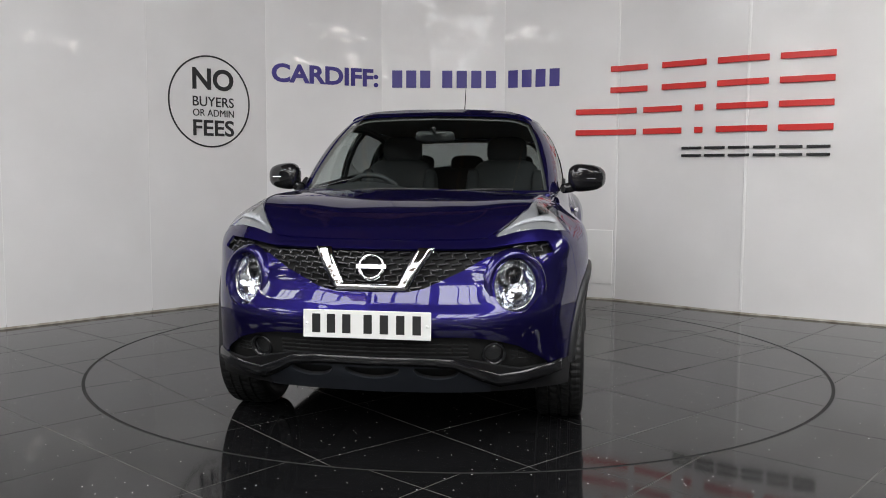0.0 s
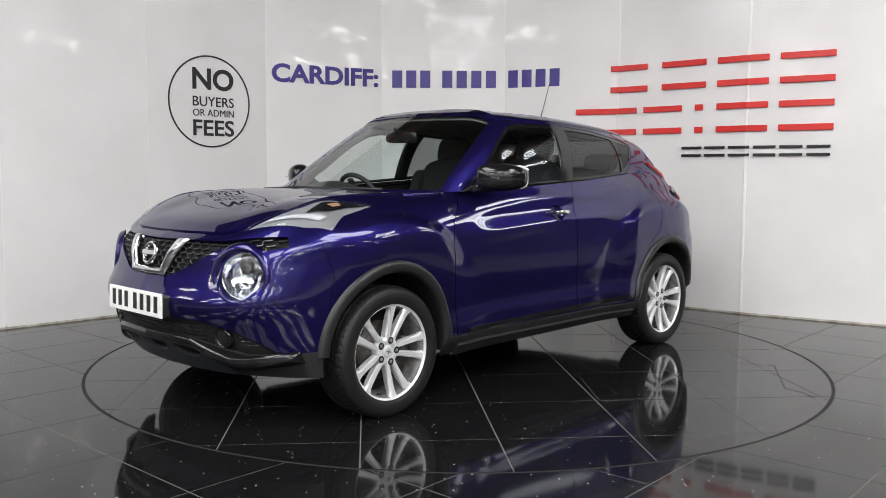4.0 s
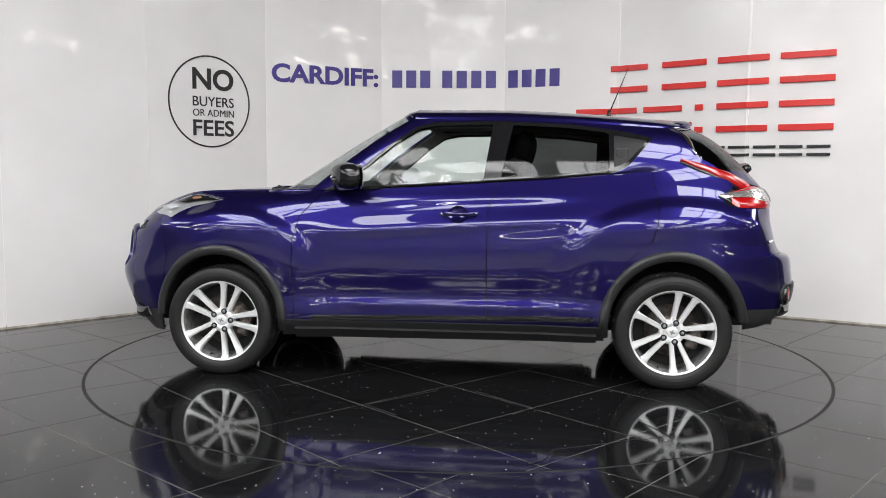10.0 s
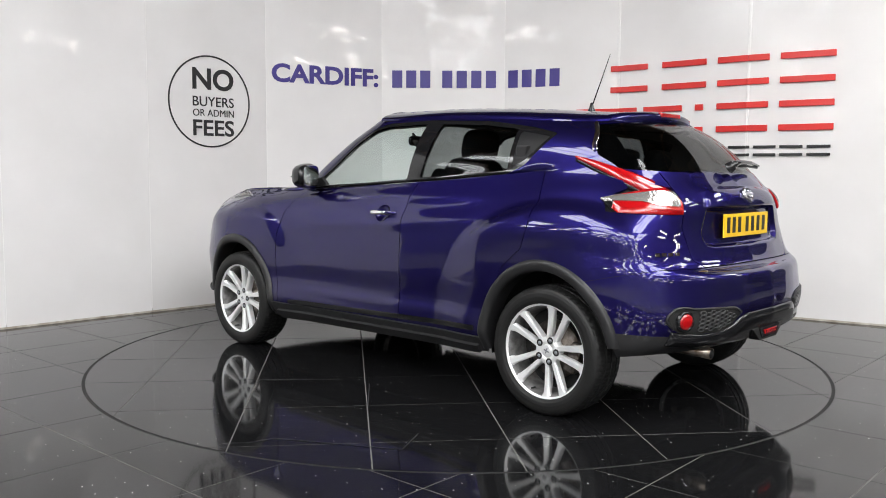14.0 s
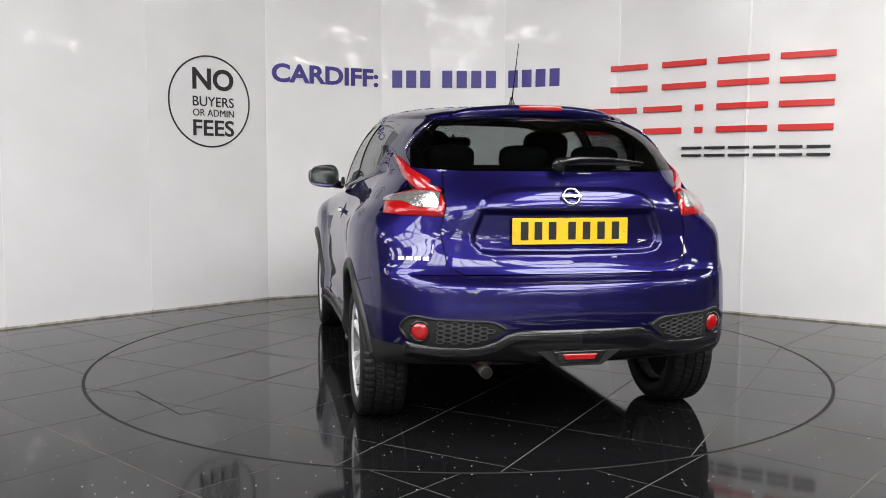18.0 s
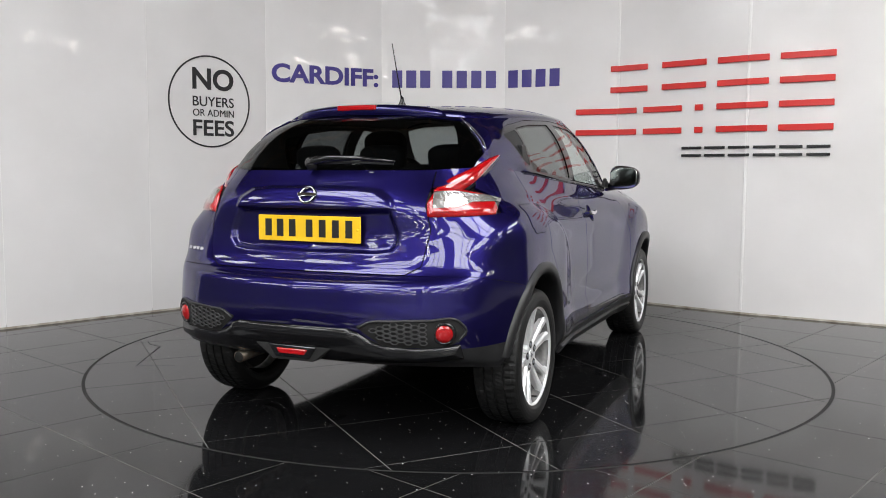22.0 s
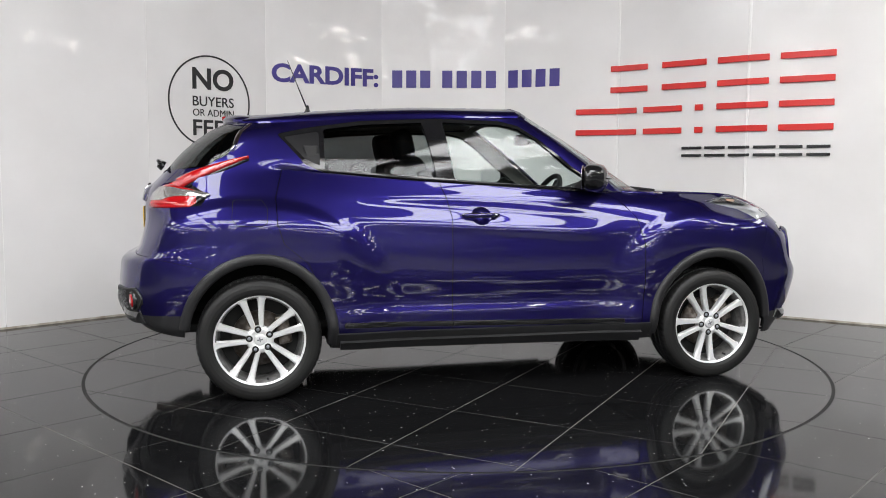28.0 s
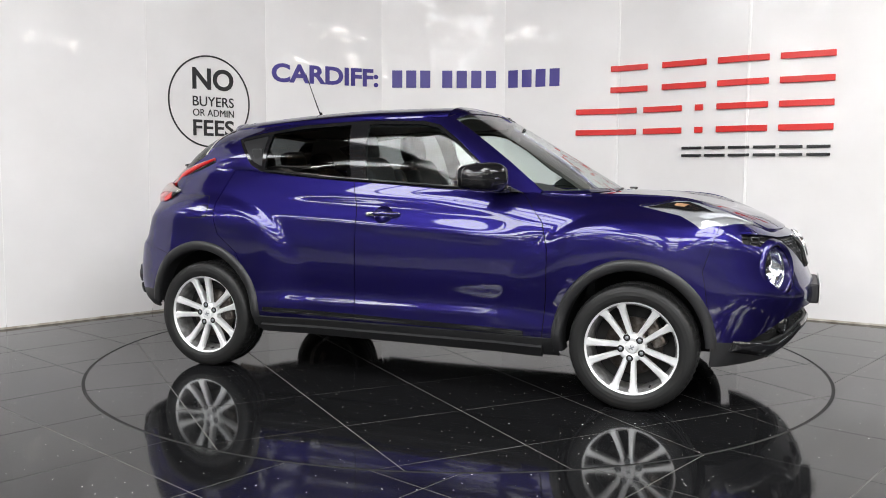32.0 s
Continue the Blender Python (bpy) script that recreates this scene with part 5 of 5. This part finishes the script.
# spoiler with the third stop lamp
lines = []
for step, (dx, z0) in enumerate(((None, 0), (0.10, 1.485), (0.018, 1.478), (0.0, 1.466), (0.004, 1.442), (0.07, 1.430))):
    row = []
    for y in (0.455, 0.425, 0.39, 0.33, 0.24, 0.12, 0.0):
        k = y / 0.47
        if dx is None:
            row.append((-1.20, y, roof_height(-1.20, y) + 0.0015))
        else:
            ends = min(max((k - 0.80) / 0.16, 0.0), 1.0)
            x, z = -1.446 + 0.135 * k ** 2.4 + dx, z0 - 0.038 * k ** 2.4
            row.append((x + (-1.29 - x) * ends, y, z + (1.424 - z) * ends))
    lines.append(row + [(x, -y, z) for x, y, z in reversed(row[:-1])])
spoiler = part("spoiler", loft([list(reversed(l)) for l in lines], 6, 4), PAINT, car, "painted roof spoiler")
part("stop_lamp", from_bm(box(0.03, 0.21, 0.026, (-1.434, 0.0, 1.466), 0.008, 3), "stop_lamp", REDLENS), None, spoiler, "red third stop lamp")

# painted fins beside the rear window, from the spoiler down
grid = CABIN[0][:, :3].reshape(-1, 13 * FINE + 1, 3)
fin = []
for v in np.linspace(0.85, 2.98, 22):
    u = np.interp(v, (0, 0.3, 0.7, 1.2, 2.8), (9.2, 9.0, 8.75, 8.8, 9.3)) - 0.04
    col = [np.interp(u * FINE, np.arange(grid.shape[1]), grid[:, :, k][r]) for r in (int(v * 16), min(int(v * 16) + 1, len(grid) - 1)) for k in range(3)]
    f = v * 16 - int(v * 16)
    fin.append((Vector(col[:3]).lerp(Vector(col[3:]), f), Vector((-0.30, 0.85, 0.43)).normalized()))
for side in (1, -1):
    line = fin if side > 0 else [(Vector((p.x, -p.y, p.z)), Vector((n.x, -n.y, n.z))) for p, n in reversed(fin)]
    swept(line, 0.005, 0.013, PAINT, "spoiler_fin", spoiler, "painted fin beside the rear window")

# tailgate fittings
p, n = tail(0.0, 1.055)
m = facing(p + n * 0.016, (n.x, 0, n.z))
badge = part("badge", lathe([(0.030, -0.004), (0.0315, 0.005), (0.036, 0.008), (0.0405, 0.005), (0.042, -0.004)], 40), CHROME, tail_hatch, "plain chrome ring badge", m=m)
part("badge_bar", from_bm(box(0.096, 0.008, 0.017, (0, 0.006, 0), 0.004), "badge_bar", CHROME), None, badge)
pr, nr = tail(0.0, 0.915)
plate(facing(Vector((pr.x + 0.004, 0, 0.915)), (-1, 0, 0.0)), PLATEY, "rear_plate", "yellow plate with black bars")
bars_me = bmesh.new()
for k in range(4):
    add(bars_me, box(0.027, 0.003, 0.016, (k * 0.036, 0.0, 0.0), 0.001, 1))
p, n = tail(0.655, 0.80)
part("model_mark", from_bm(bars_me, "model_mark", CHROME), None, car, "plain chrome bars", m=facing(p + n * 0.002, n) @ pose(-0.04, 0, 0))
# wiper
wp = part("rear_wiper", tube([(-1.800, 0.04, 1.198), (-1.803, 0.0, 1.213), (-1.802, -0.06, 1.221), (-1.795, -0.20, 1.222), (-1.77, -0.37, 1.206)], 0.021, 10, taper=0.006), GLOSS, car, "black rear wiper")
part("blade", tube([(-1.787, 0.0, 1.20), (-1.785, -0.17, 1.205), (-1.765, -0.36, 1.198)], 0.007, 6), CLAD, wp)
part("pivot", lathe([(0.0, 0.036), (0.024, 0.031), (0.030, 0.0)], 20), GLOSS, wp, m=facing(Vector((-1.785, 0.03, 1.192)), (-0.8, 0, 0.5)))

# rear bumper inserts
pocket = both(is_tail, polygon([(0.315, 0.527), (0.42, 0.548), (0.70, 0.556), (0.725, 0.50), (0.66, 0.452), (0.42, 0.452)], FRONT_AX, 0.006))
inserts = pair("bumper_insert", puff(patch(pocket, 0), 0.004), DARK, car, "black rear bumper insert", 0.008)
HONEY = material("grey_honeycomb_plastic", (0.06, 0.06, 0.062), 0.35)
honey_zone = polygon([(0.335, 0.522), (0.40, 0.545), (0.61, 0.550), (0.61, 0.458), (0.43, 0.458)], FRONT_AX)
HEX = [(1, 0), (0.5, 1), (-0.5, 1), (-1, 0), (-0.5, -1), (0.5, -1)]
V, F = [], []
for deep, r in ((0.004, 1.0), (0.010, 0.96), (0.010, 0.80), (0.002, 0.70)):
    V += [(0.019 * r * a, deep, 0.00925 * r * c) for a, c in HEX]
for ring in range(3):
    F += [(ring * 6 + k, ring * 6 + (k + 1) % 6, ring * 6 + 6 + (k + 1) % 6, ring * 6 + 6 + k) for k in range(6)]
cell_me = solid("cell", (np.array(V), F), HONEY, False)
for i in range(12):
    for j in range(8):
        y, z = 0.35 + 0.0285 * i, 0.450 + 0.0185 * j + (0.00925 if i % 2 else 0)
        if honey_zone(np.array([[0, y, z, 15.0, 0]]))[0] < -0.004:
            m = facing(*tail(y, z))
            part("cell", cell_me, None, inserts[0], m=m)
            part("cell", cell_me, None, inserts[1], m=flip(m))
for mir in (lambda q: q, mirrored):
    rim = chain(tail, [(0.318, 0.522), (0.36, 0.546), (0.45, 0.554), (0.60, 0.560), (0.70, 0.560), (0.728, 0.52), (0.70, 0.470)], 0.004)
    rim = rim if mir is not mirrored else [(Vector((p.x, -p.y, p.z)), Vector((n.x, -n.y, n.z))) for p, n in reversed(rim)]
    swept(rim, 0.007, 0.006, CLAD, "insert_rim", car, "black insert rim")
for side in (1, -1):
    p, n = tail(0.655, 0.507)
    m = facing(p + n * 0.004, (n + Vector((-0.5, 0, 0))).normalized())
    m = m if side > 0 else flip(m)
    rf = part("reflector", lathe([(0.0, 0.012), (0.02, 0.0115), (0.034, 0.009), (0.037, 0.0)], 32), REDLENS, car, "round red reflector", m=m)
    part("ring", lathe([(0.036, 0.004), (0.040, 0.008), (0.048, 0.004), (0.05, -0.01)], 32), GLOSS, rf)
guard_zone = both(is_tail, polygon([(-0.05, 0.513), (0.27, 0.513), (0.31, 0.500), (0.36, 0.464), (0.42, 0.444), (0.55, 0.440), (0.66, 0.450), (0.705, 0.458), (0.712, 0.402),
                                    (0.55, 0.385), (0.42, 0.378), (0.30, 0.378), (0.20, 0.366), (-0.05, 0.366)], FRONT_AX, 0.004))
middle("rear_guard", puff(patch(guard_zone, 0), lambda V: 0.004 + 0.020 * np.clip(-guard_zone(V) / 0.030, 0, 1) ** 0.5), GLOSS, car, "gloss black rear bumper moulding", 0.02)
# solid black slab, coloured as the shade of a recess round the fog lamp
well = slab([(-0.19, 0.425), (0.19, 0.425), (0.10, 0.36), (-0.10, 0.36)], FRONT_AX, -2.004, -1.95, 0.004)
part("fog_recess_shade", from_bm(well, "fog_recess_shade", DARK), None, car)
low = part("fog_frame", from_bm(slab([(-0.12, 0.425), (0.12, 0.425), (0.085, 0.372), (-0.085, 0.372)], FRONT_AX, -2.010, -1.985, 0.004), "fog_frame", GLOSS), None, car, "black rear fog lamp frame")
part("rear_fog_lamp", from_bm(slab([(-0.078, 0.412), (0.078, 0.412), (0.062, 0.388), (-0.062, 0.388)], FRONT_AX, -2.015, -1.99, 0.004), "rear_fog_lamp", REDLENS), None, low, "red rear fog lamp")
EXHAUST = mottle(material("heat_stained_steel", (0.30, 0.25, 0.20), 0.35, 0.9), 25, (0.20, 0.15, 0.11), (0.42, 0.38, 0.33))
pipe = part("exhaust", tube([(-1.50, 0.37, 0.325), (-1.75, 0.37, 0.325), (-1.885, 0.37, 0.318)], 0.027, 20), EXHAUST, car, "steel exhaust tail pipe")
# black disc on the closed end stands for the shade inside the pipe
part("pipe_mouth_shade", lathe([(0.0, 0.0068), (0.0225, 0.0068), (0.0235, 0.004)], 24), DARK, pipe, m=facing(Vector((-1.880, 0.37, 0.318)), (-1, 0, 0)))
part("silencer", from_bm(box(0.26, 0.30, 0.10, (-1.66, 0.30, 0.38), 0.045, 3), "silencer", DISC), None, car, "dull steel silencer")

# ---- sides ----
def superform(sx, sy, sz, e=0.6, n=28):
    """A rounded block."""
    V, F = [], []
    pw = lambda c: math.copysign(abs(c) ** e, c)
    for i in range(n // 2 + 1):
        t = math.pi * (i / (n // 2) - 0.5)
        for k in range(n):
            a = 2 * math.pi * k / n
            V.append((sx * pw(math.cos(t)) * pw(math.cos(a)), sy * pw(math.cos(t)) * pw(math.sin(a)), sz * pw(math.sin(t))))
    for i in range(n // 2):
        for k in range(n):
            l = (k + 1) % n
            F.append((i * n + k, i * n + l, (i + 1) * n + l, (i + 1) * n + k))
    return np.array(V, float), F


MX, MY, MZ = 0.50, 0.882, 1.139
for side in (1, -1):
    V, F = superform(0.080, 0.106, 0.076, 0.70)
    V[:, 2] *= 1 - 0.14 * (V[:, 1] / 0.106)
    V[:, 0] *= np.where(V[:, 0] > 0, 1.15, 0.70)
    V[:, 0] -= 0.50 * V[:, 1]
    V += np.array([MX, MY, MZ])
    shell_m = (V, F) if side > 0 else mirrored((V, F))
    mr = part("door_mirror", shell_m, GLOSS, doors_f[0 if side > 0 else 1], "gloss black door mirror")
    V, F = superform(0.003, 0.096, 0.066, 0.5)
    V[:, 0] -= 0.50 * V[:, 1]
    V += np.array([MX - 0.0535, MY, MZ])
    part("mirror_glass", (V, F) if side > 0 else mirrored((V, F)), CHROME, mr, "mirror glass")
    foot = tube([(0.60, side * 0.752, 1.078), (0.565, side * 0.79, 1.085), (0.53, side * 0.83, 1.10)], 0.026, 12, taper=0.032)
    part("mirror_foot", foot, GLOSS, mr)
    sail = [(0.68, 1.062), (0.50, 1.135), (0.45, 1.10), (0.44, 1.082)]
    part("mirror_sail", from_bm(slab(sail, SIDE_AX, side * 0.742, side * 0.762, 0.004), "mirror_sail", CLAD), None, mr)
    part("repeater", from_bm(box(0.010, 0.10, 0.008, (MX + 0.088, side * (MY - 0.004), MZ - 0.004), 0.003), "repeater", CHROME), None, mr)
    # handle
    p, n = surface(-0.11, 0.937, SIDE_AX, SIDE_ROWS)
    pts = []
    for x, o in ((0.005, 0.004), (-0.02, 0.022), (-0.07, 0.032), (-0.13, 0.033), (-0.18, 0.026), (-0.21, 0.004)):
        q, nn = surface(x, 0.937, SIDE_AX, SIDE_ROWS)
        pts.append((Vector((x, side * (q.y + o), 0.937)), Vector((0, side, 0))))
    swept(pts, 0.007, 0.013, PAINT, "door_handle", doors_f[0 if side > 0 else 1], "body-coloured door handle")
    # handle hidden in the rear pillar
    V = [(-0.955, 1.30), (-1.03, 1.30), (-1.01, 1.222), (-0.955, 1.205)]
    part("pillar_handle", from_bm(slab(V, SIDE_AX, side * 0.655, side * 0.69, 0.006), "pillar_handle", CLAD), None, doors_r[0 if side > 0 else 1], "black handle in the rear pillar", m=pose(0, side * 0.0, 0.0))
# fuel flap on the right
flap_shape = polygon([(-1.375, 1.005), (-1.255, 1.005), (-1.235, 0.975), (-1.235, 0.915), (-1.255, 0.905), (-1.36, 0.905), (-1.38, 0.93)], SIDE_AX, 0.012)
flap_zone = refine(inside(REAR_WING, lambda V: flap_shape(V) - 0.05), 2)
part("fuel_flap_gap", mirrored(puff(inside(flap_zone, lambda V: flap_shape(V) - 0.0035), 0.0012)), DARK, car, "dark gap round the fuel flap")
part("fuel_flap", thick(mirrored(puff(inside(flap_zone, flap_shape), 0.0030)), 0.002), PAINT, car, "painted fuel flap")

# roof and scuttle
aer = part("aerial", lathe([(0.0, 0.05), (0.008, 0.045), (0.013, 0.02), (0.022, 0.004), (0.026, -0.006)], 20, "z"), GLOSS, car, "black roof aerial", m=pose(-0.955, 0, roof_height(-0.955, 0) + 0.004))
part("whip", tube([(0, 0, 0.02), (-0.055, 0, 0.155), (-0.115, 0, 0.308)], 0.0042, 8, taper=0.0022), GLOSS, aer)
scuttle = [[(1.14, 0, 1.058), (1.12, 0.18, 1.06), (1.10, 0.36, 1.063), (1.055, 0.52, 1.058), (0.985, 0.67, 1.05)],
           [(1.06, 0, 1.055), (1.045, 0.18, 1.055), (1.005, 0.36, 1.054), (0.92, 0.53, 1.05), (0.78, 0.68, 1.05)]]
scuttle = [[(x, y, z) for x, y, z in reversed(r)] + [(x, -y, z) for x, y, z in r[1:]] for r in scuttle]
part("scuttle", thick(turned(loft(scuttle, 5, 3)), 0.02), CLAD, car, "black windscreen scuttle")
for y0, y1 in ((-0.42, 0.12), (0.16, 0.50)):
    wp = part("wiper", tube([(1.10, y0, 1.066), (1.078, (y0 + y1) / 2, 1.078), (1.03 - 0.10 * max(y1 - 0.3, 0), y1, 1.076)], 0.007, 8), CLAD, car, "black windscreen wiper")
for side in (1, -1):
    part("wing_corner", tube([(1.02, side * 0.668, 1.046), (0.93, side * 0.682, 1.050), (0.84, side * 0.692, 1.053), (0.76, side * 0.694, 1.056)], 0.013, 10), PAINT, car)
front_roof = [[(x, y, z) for x, y, z in reversed(UP_HEAD[:4])] + [(x, -y, z) for x, y, z in UP_HEAD[1:4]],
              [(x, UP_HEAD[3][1] * k, UP_HEAD[3][2] + CROWN[0] * roof_rise(k)) for k, x in zip((1, 0.84, 0.46, 0, -0.46, -0.84, -1), [UP_HEAD[3][0]] * 7)]]
part("roof_front", turned(loft(front_roof, 5, 4)), PAINT, car)

# ---- cabin ----
LINING = material("grey_headlining", (0.20, 0.195, 0.185), 0.9)
part("headlining", puff(ROOF, -0.035), LINING, car, "grey headlining")
middle("inner_pillars", puff(inside(cabin, lambda V: -V[:, 4] + 0.02), -0.03), LINING, car, "grey inner pillar trims", 0.004)
pair("door_liner", puff(inside(frame_side, lambda V: V[:, 3] * 0 - 1), -0.02), TRIM, car, "black inner window frames", 0.004)
pair("door_card", puff(inside(SHELL, both(lambda V: np.abs(V[:, 0]) - 0.80, lambda V: 0.30 - V[:, 2])), -0.06), TRIM, car, "black inner door card", 0.004)
part("cabin_floor", from_bm(box(2.6, 1.4, 0.04, (-0.4, 0, 0.36)), "cabin_floor", DARK), None, car)
part("load_cover", from_bm(box(0.42, 1.16, 0.02, (-1.42, 0, 1.03), 0.006), "load_cover", TRIM), None, car, "black load cover")
part("bulkhead", from_bm(box(0.04, 1.3, 0.66, (1.02, 0, 0.69)), "bulkhead", DARK), None, car)
dash = loft([[(1.05, y, 1.045) for y in (0.68, 0.4, 0.0, -0.4, -0.68)], [(0.80, y, 1.062) for y in (0.69, 0.4, 0.0, -0.4, -0.69)], [(0.60, y, 1.05 + (0.05 if y < -0.3 and y > -0.5 else 0)) for y in (0.69, 0.4, 0.0, -0.4, -0.69)],
             [(0.52, y, 0.98) for y in (0.70, 0.4, 0.0, -0.4, -0.70)], [(0.56, y, 0.70) for y in (0.70, 0.4, 0.0, -0.4, -0.70)]], 5, 5)
part("dashboard", dash, TRIM, car, "black dashboard")
part("centre_console", from_bm(box(0.70, 0.22, 0.30, (0.25, 0, 0.52), 0.04, 3), "centre_console", TRIM), None, car)
wheel_m = Matrix.Translation((0.40, -0.37, 0.985)) @ Matrix.Rotation(radians(-62), 4, "Y")
sw = part("steering_wheel", tube([(0.185 * math.cos(a), 0.185 * math.sin(a), 0) for a in np.linspace(0, 2 * math.pi, 32, endpoint=False)], 0.015, 10, True), TRIM, car, "black steering wheel", m=wheel_m)
part("wheel_boss", from_bm(add(add(box(0.34, 0.05, 0.02, (0, 0, -0.02), 0.008), box(0.13, 0.13, 0.05, (0, 0, -0.02), 0.03, 3)), box(0.05, 0.19, 0.02, (0, 0.0, -0.02), 0.008)), "wheel_boss", TRIM), None, sw)
part("column", tube([(0.42, -0.37, 0.97), (0.62, -0.37, 0.87)], 0.04), TRIM, car)


def pad(sx, sy, sz, e=0.45):
    return superform(sx / 2, sy / 2, sz / 2, e, 24)


def front_seat(y):
    seat = new("front_seat")
    seat.parent = car
    seat.matrix_local = pose(-0.10, y, 0)
    seat["label"] = "black cloth front seat"
    part("seat_base", pad(0.54, 0.50, 0.18), CLOTH, seat, m=pose(0.10, 0, 0.60, 0, -6))
    part("backrest", pad(0.15, 0.48, 0.66), CLOTH, seat, m=pose(-0.235, 0, 0.93, 0, -15))
    for k in (1, -1):
        part("bolster", pad(0.16, 0.09, 0.56), CLOTH, seat, m=pose(-0.19, k * 0.215, 0.91, 0, -15))
        part("headrest_post", tube([(-0.32, k * 0.06, 1.20), (-0.34, k * 0.06, 1.30)], 0.006, 8), CHROME, seat)
    part("headrest", pad(0.11, 0.27, 0.19, 0.6), CLOTH, seat, m=pose(-0.345, 0, 1.315, 0, -12))


front_seat(0.36)
front_seat(-0.36)
part("rear_bench", pad(0.50, 1.24, 0.20), CLOTH, car, "black cloth rear bench", m=pose(-0.78, 0, 0.60, 0, -5))
part("rear_backrest", pad(0.16, 1.22, 0.62), CLOTH, car, "black cloth rear backrest", m=pose(-1.06, 0, 0.90, 0, -18))
for y in (0.38, 0.0, -0.38):
    part("rear_headrest", pad(0.09, 0.25, 0.13, 0.6), CLOTH, car, m=pose(-1.17, y, 1.235, 0, -14))
mirror = part("cabin_mirror", pad(0.035, 0.23, 0.07, 0.5), GLOSS, car, "rear-view mirror", m=pose(0.40, 0.0, 1.375, 0, 0, 10))
part("mirror_stem", tube([(0.46, 0, 1.425), (0.41, 0, 1.385)], 0.01, 8), GLOSS, car)
# tiles last
lay(floor, radians(49.3), (-0.09, 0.33), lambda x, y: -5.0 < y < 2.8 and abs(x) < 4.9, R_TABLE, False)
lay(turntable, radians(49.0), (0.0, 0.0), lambda x, y: True, R_TABLE, True)


def motions():
    rows_table, rows_car = [], []
    for k in range(65):
        t = k * 0.5
        turn = Matrix.Rotation(radians(SPIN0 + SPIN * t), 4, "Z")
        rows_table.append((t, turn))
        rows_car.append((t, turn @ Matrix.Translation((0.0115, -0.0767, 0.0))))
    walk(turntable, rows_table)
    walk(car, rows_car)


motions()
